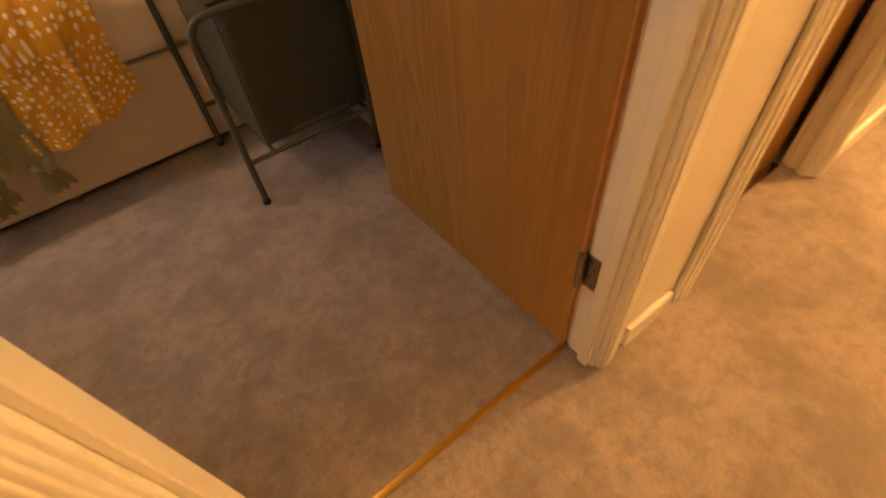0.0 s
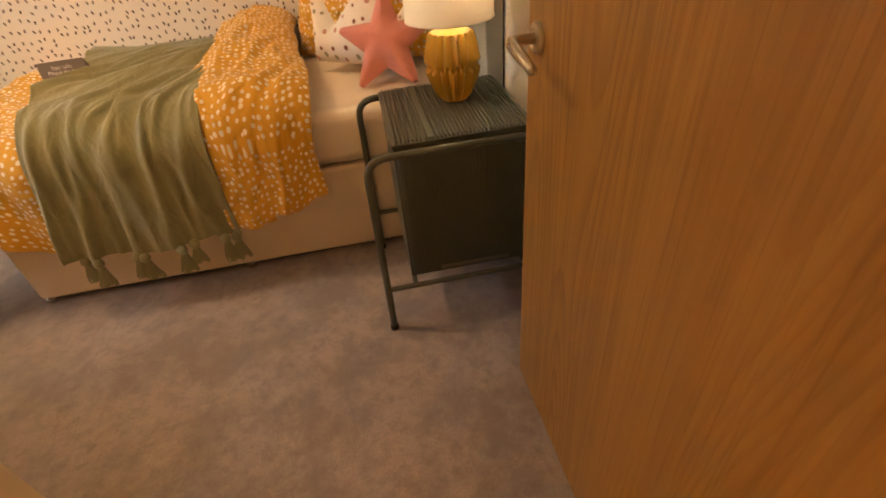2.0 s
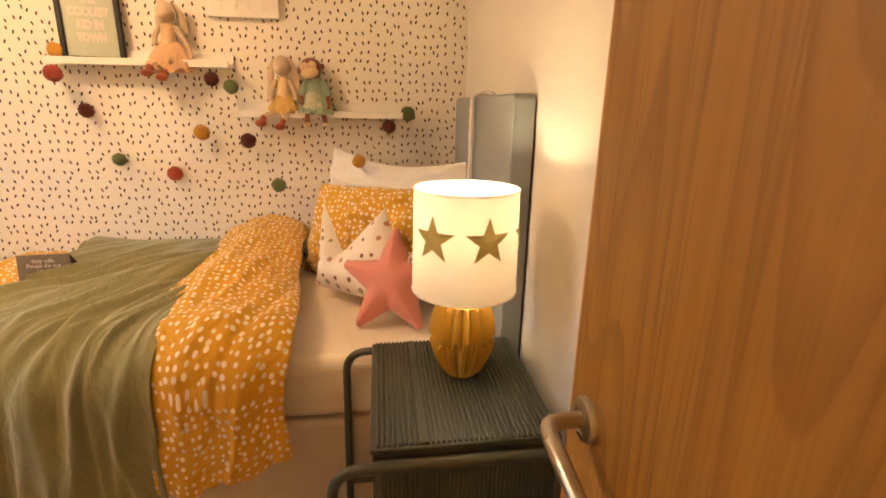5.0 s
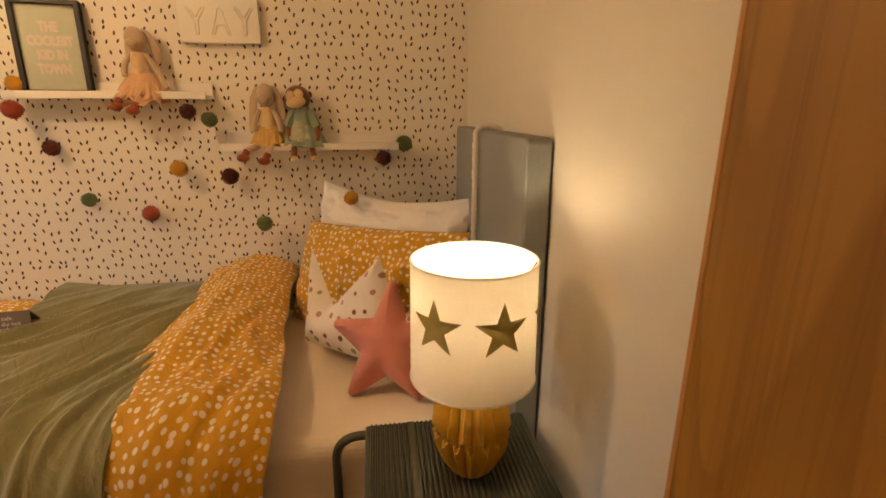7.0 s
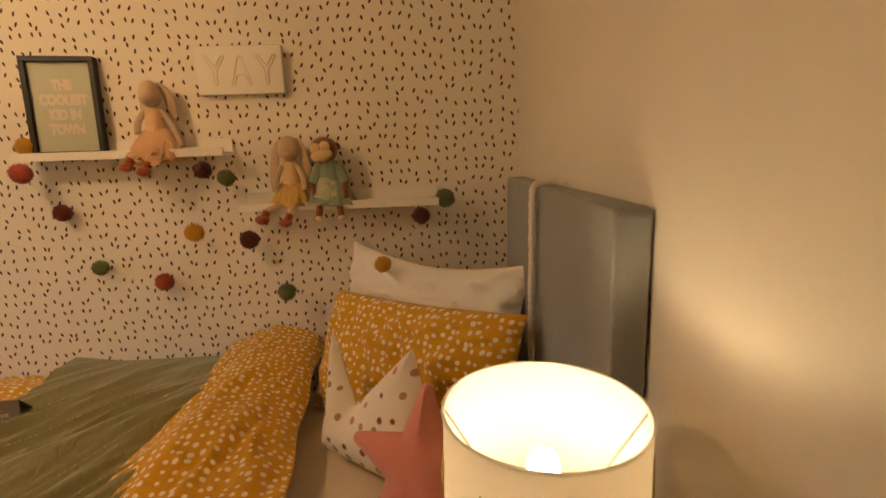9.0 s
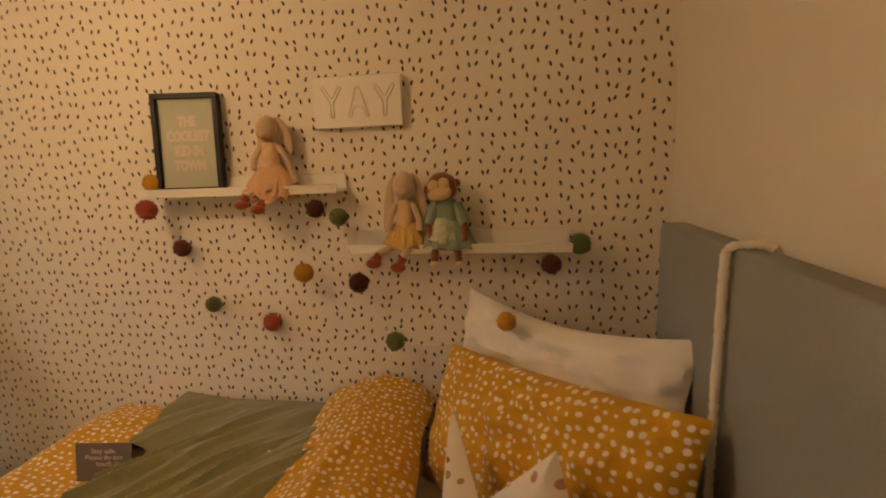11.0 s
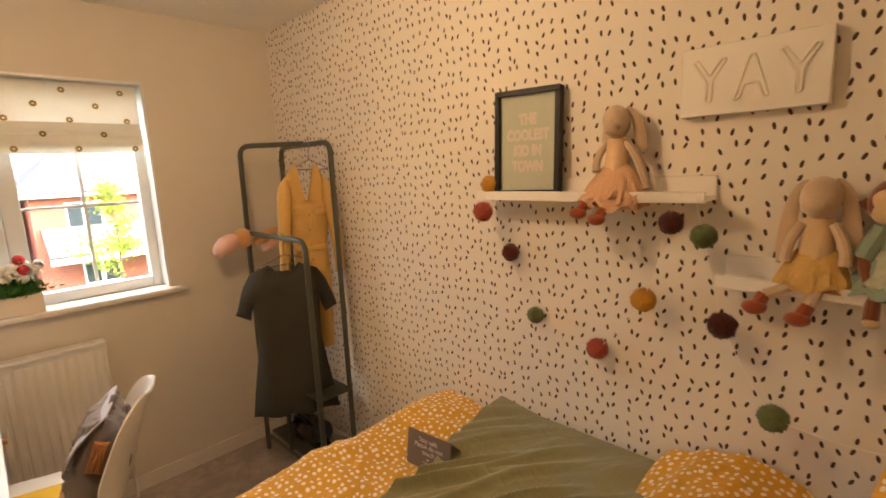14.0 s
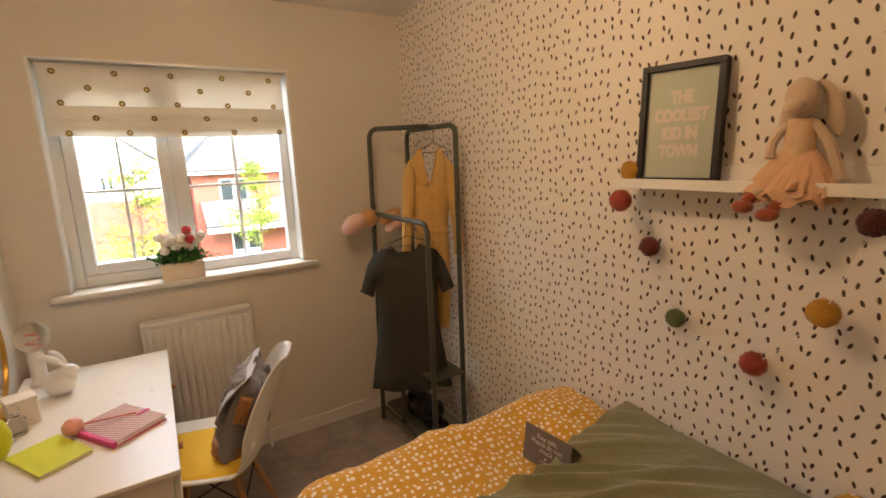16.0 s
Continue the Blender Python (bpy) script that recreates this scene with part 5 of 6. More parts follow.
# tent card on the throw
tc = thing("tent_card", -1.72, -0.47, 0.69, "grey-brown tent card with white writing on the bed", "sign")
cm = stand((-1.738, -0.437, CARDZ), (0.994, 0.11), 9)
part("front_leaf", box(-0.089, 0.089, -0.059, 0.059, -0.0006, 0.0006, 0, 1, None, cm), M_CARD, tc, smooth=False)
cb = cm @ Matrix.Translation((0, 0.059, 0)) @ pose(0, 0, 0, 52, 0, 0) @ Matrix.Translation((0, -0.059, 0))
part("back_leaf", box(-0.089, 0.089, -0.059, 0.0585, -0.0006, 0.0006, 0, 1, None, cb), M_CARD, tc, smooth=False)
for k, tx in enumerate(("Stay safe.", "Please do not", "touch")):
    lettering(tx, 0.0215, cm @ pose(0, 0.034 - 0.0195 * k, 0.0012), M_INK, tc, "lettering", 0.0002)
part("mark", prism([(0.004 * math.cos(k * 0.785), 0.004 * math.sin(k * 0.785)) for k in range(8)], 0.0004, cm @ pose(0, -0.026, 0.0010)), M_INK, tc)
part("bar", box(-0.018, 0.018, -0.0385, -0.0365, 0.0008, 0.0012, 0, 1, None, cm), M_INK, tc)

# ---------------------------------------------------------------- clothes rack in the corner
rk = thing("clothes_rack", -3.0, -0.22, 0, "dark green tubular clothes rack with shelves", "clothes rack")
RR = 0.0135
part("tall_frame", tube(rounded([(-3.20, -0.10, 0), (-3.20, -0.10, 1.735), (-2.70, -0.10, 1.735), (-2.70, -0.10, 0)], 0.06), RR, None, 12), M_GREEN, rk)
part("side_arm", tube(rounded([(-2.95, -0.10, 1.742), (-3.26, -0.30, 1.748), (-3.285, -0.315, 0.0)], 0.06), RR, None, 12), M_GREEN, rk)
part("front_frame", tube(rounded([(-3.29, -0.30, 1.285), (-2.66, -0.30, 1.285), (-2.66, -0.30, 0)], 0.06), RR, None, 12), M_GREEN, rk)
part("post", tube([(-3.07, -0.275, 0.06), (-3.07, -0.275, 0.42)], RR * 0.9, None, 12), M_GREEN, rk)
for z, x0 in ((0.11, -3.27), (0.49, -3.0)):
    part("shelf", box(x0, -2.67, -0.295, -0.105, z - 0.008, z + 0.004, 0.003, 1), M_GREEN, rk)
part("bottom_rail", tube([(-3.27, -0.30, 0.075), (-2.66, -0.30, 0.075)], 0.009, None, 8), M_GREEN, rk)


def hanger(cx, cy, z, w, tag):
    h = thing("clothes_hanger", cx, cy, z, f"dark wire hanger on the {tag}", "clothes hanger")
    a = [(cx, cy + 0.0, z - 0.085), (cx, cy + w / 2, z - 0.135), (cx, cy - w / 2, z - 0.135), (cx, cy, z - 0.085)]
    part("shoulders", tube(rounded(a, 0.01), 0.0028, None, 6), M_HINGE, h)
    hook = [(cx, cy, z - 0.085), (cx, cy, z - 0.04)] + [(cx + 0.018 * math.cos(t) - 0.018 * 0, cy, z - 0.005 + 0.02 * math.sin(t)) for t in (-0.6, 0.4, 1.3, 2.2, 3.0)]
    part("hook", tube(hook, 0.0022, None, 6), M_HINGE, h)
    return h


hanger(-2.87, -0.305, 1.290, 0.30, "front rail")
hanger(-2.88, -0.115, 1.745, 0.22, "top rail")
dress = [(-0.060, 0.388), (-0.035, 0.352), (0.035, 0.352), (0.060, 0.388), (0.135, 0.352), (0.168, 0.29), (0.205, 0.165), (0.150, 0.130), (0.133, 0.205), (0.130, 0.0), (0.155, -0.20), (0.178, -0.395), (0.06, -0.41), (-0.06, -0.405), (-0.178, -0.385), (-0.155, -0.2), (-0.130, 0.0), (-0.133, 0.205), (-0.150, 0.120), (-0.205, 0.155), (-0.168, 0.29), (-0.135, 0.352)]
dm = stand((-2.862, -0.315, 0.775), (0.46, 0.89), 0) @ Matrix.Diagonal((1.16, 1, 1, 1))
bm = stuffed(dress, 0.042, dm, 0.02, 8, 0.012)
for v in bm.verts:
    dz = max(0, 0.95 - v.co.z)
    v.co.x += 0.018 * math.sin(v.co.y * 42) * min(1, dz * 1.6)
dr_ = thing("dress", -3.02, -0.285, 0.775, "dark olive short-sleeved jersey dress on hanger", "dress")
part("body", bm, M_DRESS, dr_)
part("neckband", tube(rounded([dm @ Vector(p) for p in ((-0.062, 0.383, 0.0), (-0.035, 0.345, 0.016), (0.035, 0.345, 0.016), (0.062, 0.383, 0.0))], 0.03), 0.005, None, 6), M_DRESS, dr_)
for sx in (-1, 1):
    part("cuff", tube([dm @ Vector((sx * 0.152, 0.132, 0.012)), dm @ Vector((sx * 0.204, 0.164, 0.012))], 0.006, None, 6), M_DRESS, dr_)
jump = [(-0.048, 0.47), (-0.030, 0.40), (-0.004, 0.30), (0.004, 0.30), (0.030, 0.40), (0.048, 0.47), (0.128, 0.405), (0.122, 0.20), (0.100, 0.08), (0.108, -0.12), (0.092, -0.48), (0.012, -0.49), (0.0, -0.16), (-0.012, -0.46), (-0.090, -0.47), (-0.108, -0.12), (-0.100, 0.08), (-0.122, 0.20), (-0.128, 0.405)]
jm = stand((-2.875, -0.150, 1.16), (0.38, 0.92), 0) @ Matrix.Diagonal((0.84, 1, 1, 1))
ju = thing("jumpsuit", -2.885, -0.125, 1.16, "mustard corduroy jumpsuit on hanger", "jumpsuit")
part("body", stuffed(jump, 0.032, jm, 0.017, 9, 0.010), M_JUMP, ju)
part("belt", box(-0.092, 0.092, 0.045, 0.072, 0.022, 0.037, 0.004, 2, None, jm), M_JUMP, ju)
for sx in (-0.062, 0.062):
    part("pocket_flap", box(sx - 0.036, sx + 0.036, 0.225, 0.255, 0.024, 0.036, 0.005, 2, None, jm), M_JUMP, ju)
for s in (-1, 1):
    part("collar", prism([(s * x, y) for x, y in ((0.048, 0.478), (0.082, 0.455), (0.088, 0.335), (0.062, 0.285), (0.010, 0.300), (0.034, 0.39))][::s], 0.010, jm @ pose(0, 0, 0.026)), M_JUMP, ju)
    part("sleeve", tube([jm @ Vector((s * (0.112 + 0.052 * f ** 0.7), 0.405 - 0.465 * f, 0.006 + 0.03 * math.sin(2.6 * f))) for f in [i / 12 for i in range(13)]], [0.012, 0.029, 0.035, 0.036, 0.034, 0.034, 0.030, 0.031, 0.028, 0.028, 0.025, 0.026, 0.024], None, 12), M_JUMP, ju)
    part("cuff", tube([jm @ Vector((s * 0.163, y, 0.021)) for y in (-0.045, -0.075)], 0.027, None, 12), M_JUMP, ju)
part("placket", box(-0.011, 0.011, -0.12, 0.25, 0.026, 0.034, 0.003, 2, None, jm), M_JUMP, ju)
for k in range(5):
    part("button", ball(bmesh.new(), jm @ Vector((0, 0.225 - 0.075 * k, 0.036)), 0.005, 1), M_TAN, ju)

M_BLUSH = fabric("blush_plush", rgb("e6b8aa"), 400, 0.5, 0.1).m
M_PEACH = fabric("peach_plush", rgb("d9a568"), 400, 0.5, 0.1).m
sl = thing("earmuffs", -3.28, -0.36, 1.27, "pink and yellow fluffy earmuffs on the rail", "earmuffs")
for c, sq, mt in (((-3.26, -0.425, 1.235), (0.9, 1.25, 0.8), M_BLUSH), ((-3.26, -0.335, 1.262), (0.9, 0.85, 0.85), M_PEACH), ((-3.20, -0.235, 1.268), (0.9, 1.2, 0.5), M_PEACH), ((-3.17, -0.215, 1.225), (0.8, 1.1, 0.5), M_BLUSH)):
    part("pad", ball(bmesh.new(), c, 0.062, 3, sq, 0.10, 60, Euler((0.5, 0, 0)).to_matrix()), mt, sl)
bg = thing("handbag", -2.95, -0.2, 0.12, "black glossy bag on the rack's bottom shelf", "bag")
part("body", ball(bmesh.new(), (-2.95, -0.20, 0.195), 0.10, 3, (1.6, 0.75, 0.80), 0.35, 26), M_BLACKBAG, bg)
part("strap", tube(rounded([(-3.07, -0.24, 0.21), (-3.0, -0.26, 0.30), (-2.90, -0.25, 0.29), (-2.83, -0.22, 0.2)], 0.05), 0.012, None, 8), M_BLACKBAG, bg)

# ---------------------------------------------------------------- desk and chair
DK = 0.75
dk = thing("desk", -2.72, -1.66, 0, "white desk with drawers and wooden legs", "desk")
part("top", box(-3.25, -2.20, -1.91, -1.395, DK - 0.018, DK, 0.003, 2), M_WHITEBOARD, dk)
part("apron", box(-3.235, -2.215, -1.905, -1.42, DK - 0.135, DK - 0.0185, 0.002, 1), M_WHITEBOARD, dk)
for a, b in ((-3.23, -2.73), (-2.72, -2.22)):
    dr = part("drawer", box(a, b, -1.4195, -1.401, DK - 0.13, DK - 0.022, 0.002, 1), M_WHITEBOARD, dk)
    cx = (a + b) / 2
    part("knob", tube([(cx, -1.401, DK - 0.075), (cx, -1.384, DK - 0.075)], [0.009, 0.013], None, 12), M_BEECH, dr, "turned beech knob")
for x in (-3.20, -2.25):
    for y in (-1.87, -1.44):
        part("leg", tube([(x, y, DK - 0.135), (x + (0.02 if x > -2.7 else -0.02), y + (0.02 if y > -1.6 else -0.02), 0.0)], [0.024, 0.013], None, 12), M_BEECH, dk, "tapered beech leg")

bl_ = thing("bulb_lamp", -3.145, -1.838, DK, "white table lamp with clear globe bulb", "lamp")
part("base", lathe([(0, 0), (0.036, 0), (0.037, 0.012), (0.027, 0.018), (0.026, 0.125), (0.021, 0.142), (0, 0.142)], 28, None, (-3.145, -1.838, DK)), M_PLASTIC, bl_)
part("globe", ball(bmesh.new(), (-3.145, -1.838, DK + 0.200), 0.060, 4), M_CLEAR, bl_, "clear glass globe bulb")
part("filament", tube([(-3.145 + 0.016 * math.cos(k * 0.9), -1.838 + 0.016 * math.sin(k * 0.9), DK + 0.165 + k * 0.0035) for k in range(16)], 0.0022, None, 6), M_PINK, bl_, "pinkish coiled filament")
OX, OY = -2.985, -1.752
bm = ball(bmesh.new(), (OX, OY, DK + 0.050), 0.054, 3, (1, 1, 0.92))
ball(bm, (OX + 0.004, OY + 0.030, DK + 0.088), 0.032, 3, (0.9, 1.1, 0.85))
for s in (-1, 1):
    # long ears swept up and back
    a = Vector((OX + s * 0.010, OY + 0.026, DK + 0.108))
    b = a + Vector((s * 0.016, -0.058 - 0.012 * s, 0.062))
    pts = [a.lerp(b, k / 7) + Vector((0, 0, 0.010 * math.sin(math.pi * k / 7))) for k in range(8)]
    tube(pts, [0.007, 0.010, 0.012, 0.013, 0.013, 0.012, 0.009, 0.003], bm, 10)
tagged(link("ornament", bm, M_PLASTIC), "glossy white ceramic ornament with long ears", "ornament")
bx = thing("gift_box", -2.80, -1.84, DK, "small cream gift box", "box")
part("body", box(-0.04, 0.04, -0.04, 0.04, 0, 0.086, 0.002, 1, None, pose(-2.80, -1.835, DK + 0.001, 0, 0, 20)), M_SHEET, bx)
part("lid", box(-0.042, 0.042, -0.042, 0.042, 0.086, 0.096, 0.002, 1, None, pose(-2.80, -1.835, DK + 0.001, 0, 0, 20)), M_SHEET, bx)
bt = thing("glass_bottle", -2.70, -1.85, DK, "small clear glass bottle", "bottle")
part("body", lathe([(0, 0.001), (0.024, 0.001), (0.027, 0.01), (0.027, 0.05), (0.012, 0.064), (0.012, 0.074), (0, 0.074)], 20, None, (-2.715, -1.835, DK)), M_CLEAR, bt)
part("stopper", ball(bmesh.new(), (-2.715, -1.835, DK + 0.088), 0.016, 2), M_CLEAR, bt)
vs = thing("vase", -2.60, -1.875, DK, "yellow-green glazed vase on the desk", "vase")
part("body", lathe([(0, 0.001), (0.028, 0.001), (0.046, 0.035), (0.050, 0.07), (0.038, 0.11), (0.018, 0.14), (0.020, 0.155), (0.014, 0.155), (0.012, 0.13)], 28, None, (-2.575, -1.865, DK)), M_LIME, vs)
mr = thing("round_mirror", -3.0, -1.9, 0.95, "round gold-rimmed mirror standing against the wall", "mirror")
mc = Vector((-2.86, -1.905, DK + 0.22))
part("rim", tube([(mc.x + 0.19 * math.cos(k * math.tau / 48), mc.y, mc.z + 0.19 * math.sin(k * math.tau / 48)) for k in range(48)], 0.009, None, 8, False, True), M_GOLD, mr)
bm = prism([(0.186 * math.cos(k * math.tau / 48), 0.186 * math.sin(k * math.tau / 48)) for k in range(48)], 0.004, Matrix.Translation(mc) @ pose(0, 0, 0, 90, 0, 0))
part("mirror_glass", bm, metal("mirror_silver", (0.9, 0.9, 0.9, 1), 0.02).m, mr, "silvered glass")
part("stand", box(mc.x - 0.06, mc.x + 0.06, mc.y - 0.012, mc.y + 0.03, DK + 0.0005, DK + 0.035, 0.004, 2), M_GOLD, mr)


def striped_notes():
    m = Mat("striped_paper", rgb("d9b9a8"), 0.6)
    s = m.n.new("ShaderNodeSeparateXYZ")
    m.l.new(m.tc, s.inputs[0])
    d = m.math("ADD", m.math("MULTIPLY", s.outputs["X"], 0.80), m.math("MULTIPLY", s.outputs["Y"], -0.60))
    f = m.math("FRACT", m.math("MULTIPLY", d, 95.0))
    m.mix(m.math("GREATER_THAN", f, 0.5), rgb("a8756e"))
    return m.m


nb = thing("notebook", -2.56, -1.52, DK, "striped pink notebook with strap", "notebook")
nm = pose(-2.568, -1.552, DK + 0.001, 0, 0, 35)
part("pages", box(-0.104, 0.104, -0.086, 0.084, 0.003, 0.016, 0.001, 1, None, nm), M_WHITE, nb)
part("cover", box(-0.108, 0.108, -0.088, 0.088, 0.0165, 0.019, 0.001, 1, None, nm), striped_notes(), nb)
part("cover", box(-0.108, 0.108, -0.088, 0.088, 0.0, 0.0025, 0.001, 1, None, nm), M_HOTPINK, nb)
part("spine", box(-0.109, 0.109, -0.092, -0.076, 0.0, 0.0205, 0.003, 2, None, nm), M_HOTPINK, nb)
part("strap", box(0.010, 0.024, 0.048, 0.092, 0.0195, 0.022, 0.001, 1, None, nm), M_HOTPINK, nb)
pe = thing("pompom_pencil", -2.53, -1.62, DK, "pencil with a fluffy pink pompom", "pencil")
part("pencil", tube([(-2.588, -1.655, DK + 0.036), (-2.597, -1.505, DK + 0.0245)], 0.0034, None, 6), M_PINK, pe)
part("pompom", ball(bmesh.new(), (-2.588, -1.674, DK + 0.034), 0.030, 3, (1, 1, 0.95), 0.16, 120), fabric("pink_fluff", rgb("e3a196"), 300, 0.8, 0.1).m, pe)
yb = thing("exercise_book", -2.46, -1.72, DK, "lime yellow exercise book", "book")
ym = pose(-2.495, -1.725, DK + 0.001, 0, 0, 32)
part("pages", box(-0.098, 0.098, -0.068, 0.068, 0.0015, 0.0085, 0.001, 1, None, ym), M_WHITE, yb)
part("cover", box(-0.10, 0.10, -0.07, 0.07, 0.009, 0.0105, 0.0006, 1, None, ym), M_LIME, yb)
part("cover", box(-0.10, 0.10, -0.07, 0.07, 0.0, 0.0012, 0.0005, 1, None, ym), M_LIME, yb)

# shell chair, drawn up to the desk
CX, CY = -2.72, -1.22
ch = thing("chair", CX, CY, 0, "white plastic shell chair with yellow seat pad", "chair")


SIDE = [(-0.235, 0.425, 0.165), (-0.20, 0.452, 0.205), (-0.08, 0.442, 0.225), (0.06, 0.432, 0.235), (0.15, 0.442, 0.235), (0.205, 0.49, 0.230), (0.240, 0.575, 0.218), (0.270, 0.675, 0.195), (0.302, 0.772, 0.160), (0.330, 0.838, 0.110), (0.344, 0.862, 0.045)]


def shell(u, v):
    # u across, v from the front edge over the seat and up the back
    a = (u - 0.5) * 2
    t = min(v, 0.9999) * (len(SIDE) - 1)
    i = int(t)
    f = t - i
    p = [Vector(SIDE[max(0, min(len(SIDE) - 1, i + k))]) for k in (-1, 0, 1, 2)]
    q = 0.5 * ((2 * p[1]) + (p[2] - p[0]) * f + (2 * p[0] - 5 * p[1] + 4 * p[2] - p[3]) * f * f + (3 * p[1] - p[0] - 3 * p[2] + p[3]) * f ** 3)
    b = min(1, max(0, (v - 0.32) / 0.3))
    edge = abs(a) ** 2.4 * math.sin(math.pi * min(1, 0.1 + v * 0.95)) ** 0.6
    return Vector((CX + a * q.z, CY + q.x - 0.085 * b * edge, q.y + (0.055 * (1 - b) + 0.02 * b) * edge))


part("shell", sheet(shell, 26, 40, None, None, 0.007), M_PLASTIC, ch)
part("seat_pad", cushion(0.38, 0.37, 0.035, pose(CX, CY - 0.035, 0.458), 24, 0.003, 4, 6, 0.02), M_YELLOW, ch, "yellow cloth seat pad")
for sx in (-1, 1):
    for sy in (-1, 1):
        part("leg", tube([(CX + sx * 0.10, CY + sy * 0.10, 0.425), (CX + sx * 0.215, CY + sy * 0.205, 0.0)], [0.016, 0.011], None, 12), M_BEECH, ch, "round beech leg")
for s in (-1, 1):
    part("brace", tube([(CX - 0.14, CY + s * 0.135, 0.30), (CX + 0.14, CY + s * 0.135, 0.30)], 0.004, None, 6), M_BLACK, ch)
    part("brace", tube([(CX - 0.14, CY + s * 0.135, 0.30), (CX + 0.14, CY - s * 0.135, 0.30)], 0.004, None, 6), M_BLACK, ch)
M_GREYFLAP = fabric("pale_grey_canvas", rgb("b9b2b4"), 500, 0.2, 0.12).m
bp = thing("backpack", CX, CY + 0.10, 0.46, "grey canvas backpack with tan straps on the chair", "backpack")
bpm = stand((CX + 0.0, CY + 0.142, 0.640), (1.0, 0.0), 21)
part("body", cushion(0.27, 0.37, 0.13, bpm, 34, 0.024, 6, 3.2, 0.07), M_GREYBAG, bp)
part("flap", sheet(lambda u, v: bpm @ Vector(((u - 0.5) * 0.28, 0.192 - 0.20 * v, -0.030 + 0.100 * math.sin(1.3 * v + 0.25) + wob(u * 4, v * 4, 3, 0.006))), 14, 12, None, None, 0.005), M_GREYFLAP, bp, "pale grey canvas flap")
for sx in (-0.07, 0.07):
    part("strap", tube(rounded([bpm @ Vector((sx, 0.15, -0.05)), bpm @ Vector((sx * 1.4, 0.02, -0.11)), bpm @ Vector((sx, -0.13, -0.06))], 0.05), 0.010, None, 8), M_GREYBAG, bp)
part("side_pocket", cushion(0.050, 0.12, 0.035, bpm @ pose(0.128, 0.045, -0.010, 0, 90, 0), 16, 0.006, 7, 3, 0.05), M_TAN, bp, "tan leather side pocket")
part("base_panel", cushion(0.255, 0.085, 0.135, bpm @ pose(0, -0.150, 0), 22, 0.010, 9, 3, 0.05), M_TAN, bp, "tan leather base panel")
part("handle", tube(rounded([bpm @ Vector((-0.03, 0.165, 0.0)), bpm @ Vector((0.0, 0.215, 0.0)), bpm @ Vector((0.03, 0.165, 0.0))], 0.02), 0.007, None, 8), M_GREYBAG, bp)

turn = Matrix.Translation((CX - 0.025, CY - 0.080, 0)) @ pose(0, 0, 0, 0, 0, -17) @ Matrix.Translation((-CX, -CY, 0))
ch.matrix_basis = turn @ ch.matrix_basis
bp.matrix_basis = turn @ bp.matrix_basis

# plant on the sill
pp = thing("potted_flowers", XW - 0.02, -1.27, WZ0, "white artificial flowers in a cream trough", "plant")
PX, PY, PZ = XW - 0.005, -1.275, WZ0 + 0.002
part("pot", box(PX - 0.045, PX + 0.045, PY - 0.095, PY + 0.095, PZ, PZ + 0.085, 0.004, 2), M_SHEET, pp, "cream rectangular trough")
rng = random.Random(5)
bm = bmesh.new()
for k in range(900):
    c = Vector((PX + rng.gauss(0, 0.028), PY + rng.gauss(0, 0.045), PZ + 0.083 + abs(rng.gauss(0.026, 0.022))))
    d = Vector((rng.gauss(0, 1), rng.gauss(0, 1), rng.gauss(0.3, 0.7))).normalized()
    s = d.orthogonal().normalized() * 0.0085
    bm.faces.new([bm.verts.new(v) for v in (c - d * 0.015, c + s, c + d * 0.015, c - s)])
part("leaves", bm, M_LEAF, pp)
for k in range(22):
    red = k in (3, 8, 12)
    c = Vector((PX + rng.gauss(0.005, 0.02), PY + (0.035 + 0.02 * k / 22 if red else rng.gauss(-0.005, 0.05)), PZ + 0.145 + 0.085 * rng.random() + (0.02 if red else 0)))
    bm = bmesh.new()
    for j in range(14):
        d = Vector((rng.gauss(0.3, 1), rng.gauss(0, 1), rng.gauss(0.3, 1))).normalized()
        ball(bm, c + d * 0.015, 0.016, 1, (1, 1, 0.45), 0.2, 50, d.to_track_quat("Z", "Y").to_matrix())
    part("flower", bm, M_REDPETAL if red else M_PETAL, pp, "red flower head" if red else "white flower head")


# ---------------------------------------------------------------- outside the window
GZ = -2.7
structure(link("ground", box(-400, 400, -400, 400, GZ - 0.2, GZ), M_GRASS, smooth=False), "pale grass and paving below", "ground")
structure(link("house_wall_outside", box(XW - 0.3, 2.2, -4.6, 0.2, GZ, -0.21), M_BRICK, smooth=False), "brick wall below the window", "wall")


def gable_house(name, x, y0, y1, zs, eave, ridge, depth, upper, lower, label, openings, split):
    """A two-storey house whose front faces +x."""
    h = thing(name, x, (y0 + y1) / 2, GZ, label, "house")
    part("wall", box(x - depth, x, y0, y1, GZ, split, 0.0, 1), lower, h, smooth=False)
    part("wall", box(x - depth, x + 0.003, y0, y1, split, eave, 0.0, 1), upper, h, smooth=False)
    for yc, zc, w, hh in openings:
        wd = part("window", box(x - 0.05, x + 0.03, yc - w / 2, yc + w / 2, zc - hh / 2, zc + hh / 2, 0.02, 1), M_UPVC, h)
        for s in (-1, 1):
            part("pane", box(x + 0.02, x + 0.036, yc + s * w / 4 - w / 4 + 0.07, yc + s * w / 4 + w / 4 - 0.07, zc - hh / 2 + 0.07, zc + hh / 2 - 0.07), M_DARKGLASS, wd, smooth=False)
    return h


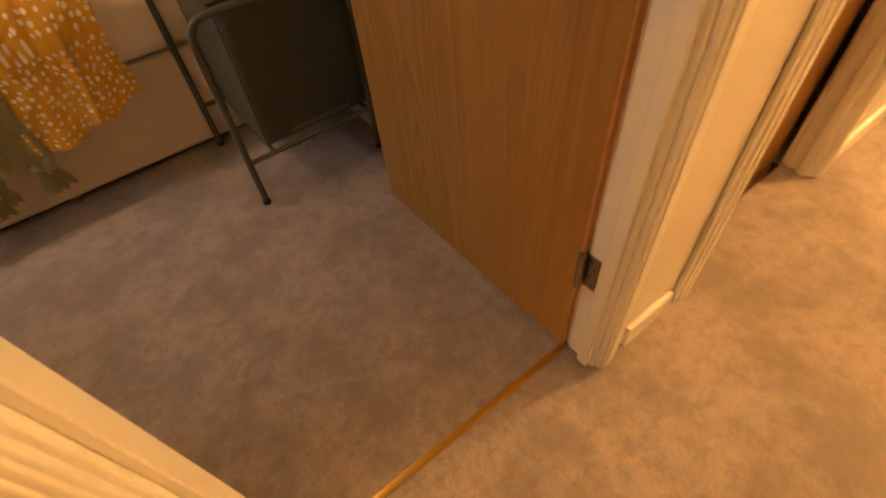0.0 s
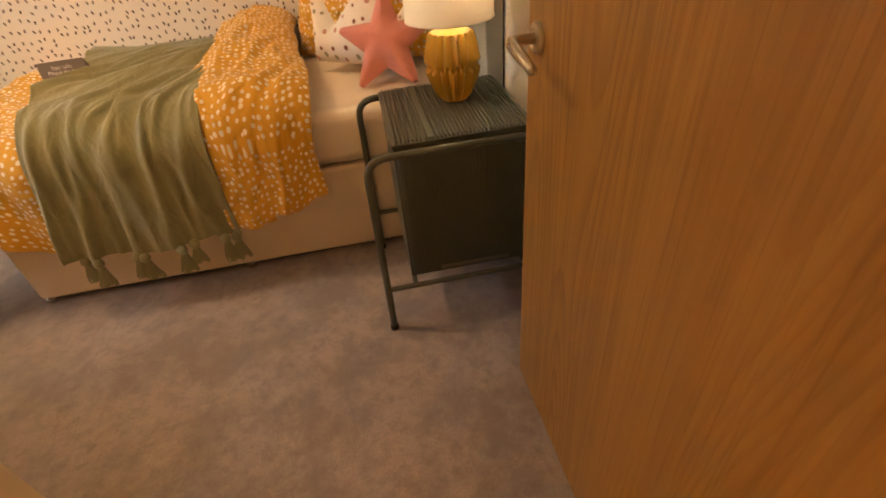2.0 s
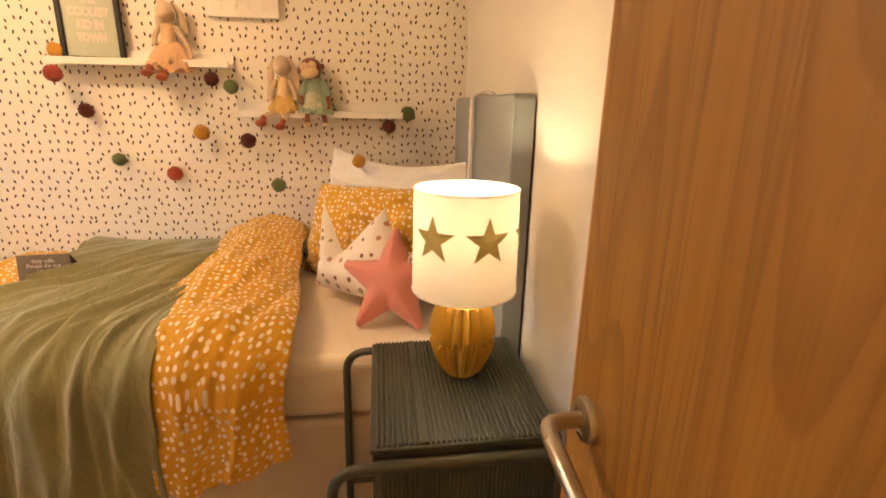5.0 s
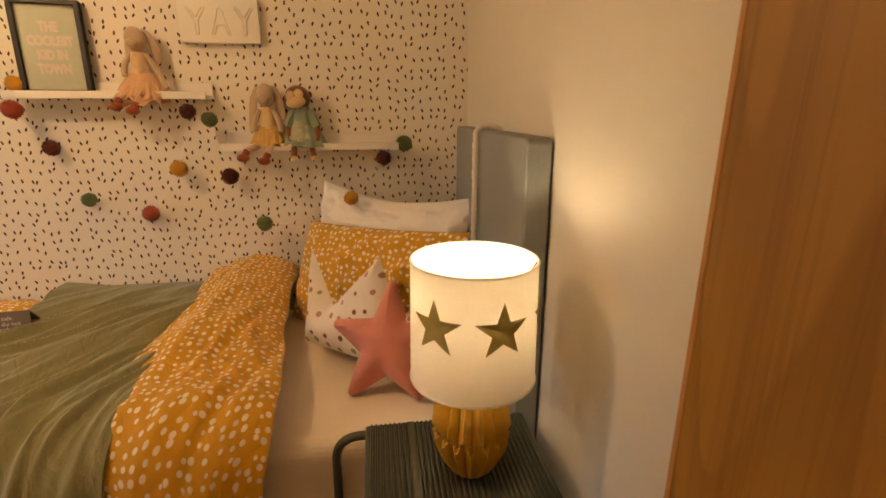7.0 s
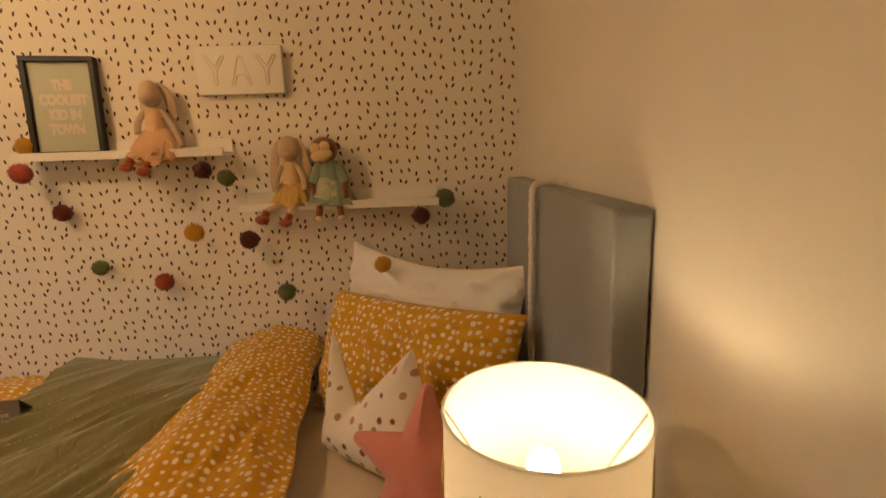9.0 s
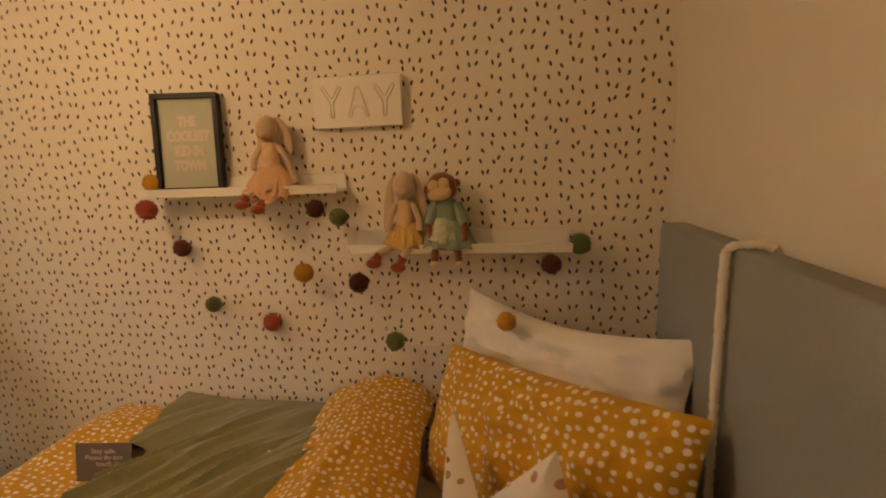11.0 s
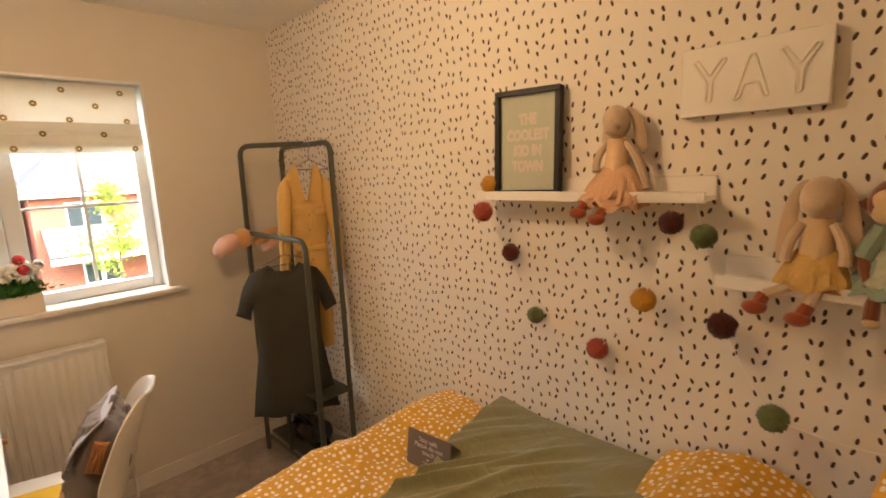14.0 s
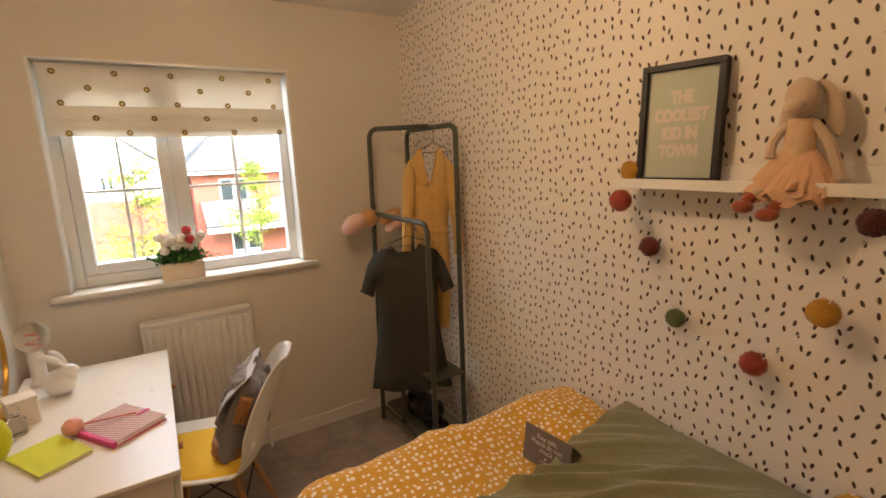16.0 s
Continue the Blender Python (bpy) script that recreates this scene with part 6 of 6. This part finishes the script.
def pitched(h, pts, faces, thick=0.12, mat=None):
    bm = bmesh.new()
    vs = [bm.verts.new(p) for p in pts]
    for f in faces:
        bm.faces.new([vs[i] for i in f])
    bmesh.ops.recalc_face_normals(bm, faces=bm.faces)
    bmesh.ops.solidify(bm, geom=list(bm.faces), thickness=-thick)
    return part("roof", bm, mat or M_SLATE, h, "grey tiled roof", False)


def courses(h, x0, x1, z0, z1, ya, yb, yc, yd, rows):
    """Courses of tiles as thin overlapping strips up a slope; the ends move from ya, yb to yc, yd."""
    for i in range(rows):
        f, g = i / rows, (i + 1) / rows
        xa, xb, za, zb = x0 + (x1 - x0) * f, x0 + (x1 - x0) * g, z0 + (z1 - z0) * f, z0 + (z1 - z0) * g
        bm = bmesh.new()
        v = [bm.verts.new(p) for p in ((xa, ya + (yc - ya) * f, za + 0.06), (xa, yb + (yd - yb) * f, za + 0.06), (xb, yb + (yd - yb) * g, zb + 0.03), (xb, ya + (yc - ya) * g, zb + 0.03))]
        bm.faces.new(v)
        bmesh.ops.solidify(bm, geom=list(bm.faces), thickness=0.03)
        part("tile_course", bm, M_SLATE, h, "", False)


HX = -25.0
bh = gable_house("house", HX, 0.3, 9.5, 0, 1.30, 4.5, 7, M_BRICK, M_BRICK, "red brick house with grey tiled roof", ((2.0, 0.35, 1.25, 1.15), (5.3, 0.35, 1.25, 1.15), (8.0, 0.35, 1.2, 1.1)), -0.55)
pitched(bh, [(HX + 0.4, -0.1, 1.25), (HX + 0.4, 9.9, 1.25), (HX - 3.5, 7.2, 4.6), (HX - 3.5, 3.2, 4.6), (HX - 7.4, -0.1, 1.25), (HX - 7.4, 9.9, 1.25)], [(0, 1, 2, 3), (0, 3, 4), (1, 5, 2), (4, 3, 2, 5)])
courses(bh, HX + 0.4, HX - 3.5, 1.25, 4.6, -0.1, 9.9, 3.2, 7.2, 12)
part("gutter", box(HX + 0.38, HX + 0.50, -0.15, 9.95, 1.14, 1.27, 0.03, 2), M_UPVC, bh)
pitched(bh, [(HX + 1.8, 0.5, -1.15), (HX + 1.8, 9.5, -1.15), (HX + 0.02, 9.5, -0.15), (HX + 0.02, 0.5, -0.15)], [(0, 1, 2, 3)])
courses(bh, HX + 1.8, HX + 0.02, -1.15, -0.15, 0.5, 9.5, 0.5, 9.5, 5)
part("fascia", box(HX + 1.72, HX + 1.82, 0.5, 9.5, -1.36, -1.12, 0.01, 1), M_UPVC, bh)
for yc, w in ((2.3, 1.3), (4.7, 0.95), (7.5, 1.3)):
    dd = part("door", box(HX - 0.02, HX + 0.05, yc - w / 2, yc + w / 2, GZ, -1.45, 0.02, 1), M_UPVC, bh)
    for s in (-1, 1):
        part("pane", box(HX + 0.045, HX + 0.06, yc + s * w / 4 - w / 4 + 0.08, yc + s * w / 4 + w / 4 - 0.08, GZ + 0.25, -1.6), M_DARKGLASS, dd, smooth=False)
part("roof_window", box(HX + 0.6, HX + 1.3, 3.3, 4.1, -0.72, -0.42, 0.03, 1, None, None), M_UPVC, bh)

WX = -26.5
wh = gable_house("house", WX, -7.6, 0.0, 0, 1.1, 3.2, 7, M_RENDER, M_BRICK, "white rendered house above red brick", ((-2.95, 0.85, 0.55, 0.8), (-6.0, -0.9, 1.1, 1.0)), 0.15)
gm = Matrix(((0, 0, 1, WX - 0.3), (1, 0, 0, 0), (0, 1, 0, 0), (0, 0, 0, 1)))
part("gable", prism([(-7.6, 1.1), (0.0, 1.1), (-2.9, 3.3), (-3.3, 3.3)], 0.3, gm), M_RENDER, wh, "", False)
pitched(wh, [(WX + 0.12, -8.0, 0.93), (WX + 0.12, -3.1, 3.45), (WX - 7, -3.1, 3.45), (WX - 7, -8.0, 0.93), (WX + 0.12, 0.3, 1.0), (WX - 7, 0.3, 1.0)], [(0, 1, 2, 3), (1, 4, 5, 2)], 0.1)
fn = thing("fence", -20.5, -4, GZ, "orange-brown wooden garden fence", "fence")
for k in range(30):
    yy = -8.2 + k * 0.25
    part("board", box(-20.52, -20.49, yy, yy + 0.235, GZ, GZ + 1.75, 0.01, 1), M_FENCE, fn)


def tree(x, y, h, spread, seed, label):
    t = thing("tree", x, y, GZ, label, "tree")
    rng = random.Random(seed)
    part("trunk", tube([(x + 0.05 * math.sin(k), y + 0.04 * math.cos(k * 1.3), GZ + h * 0.9 * k / 7) for k in range(8)], [0.07 - 0.008 * k for k in range(8)], None, 8), M_BARK, t)
    bm, lv = bmesh.new(), bmesh.new()
    for b in range(34):
        z = GZ + h * (0.28 + 0.66 * rng.random())
        a = rng.random() * math.tau
        ln = spread * (0.35 + 0.75 * rng.random()) * (1.05 - 0.75 * (z - GZ) / h)
        p, q = Vector((x, y, z)), Vector((x + ln * math.cos(a), y + ln * math.sin(a), z + ln * (0.25 + 0.5 * rng.random())))
        tube([p, p.lerp(q, 0.5) + Vector((0, 0, -0.03)), q], [0.02, 0.013, 0.005], bm, 5)
        for k in range(42):
            c = p.lerp(q, 0.25 + 0.8 * rng.random()) + Vector((rng.gauss(0, 0.13), rng.gauss(0, 0.13), rng.gauss(0, 0.11)))
            d = Vector((rng.gauss(0, 1), rng.gauss(0, 1), rng.gauss(0, 1))).normalized()
            s = d.orthogonal().normalized() * 0.036
            lv.faces.new([lv.verts.new(v) for v in (c - d * 0.055, c + s, c + d * 0.055, c - s)])
    part("limb", bm, M_BARK, t)
    part("crown", lv, M_TREE, t, "bright yellow-green spring leaves")


tree(-17.0, -1.75, 4.5, 1.75, 1, "young tree in bright spring leaf")
tree(-18.0, 1.75, 4.5, 1.65, 2, "young tree in bright spring leaf")
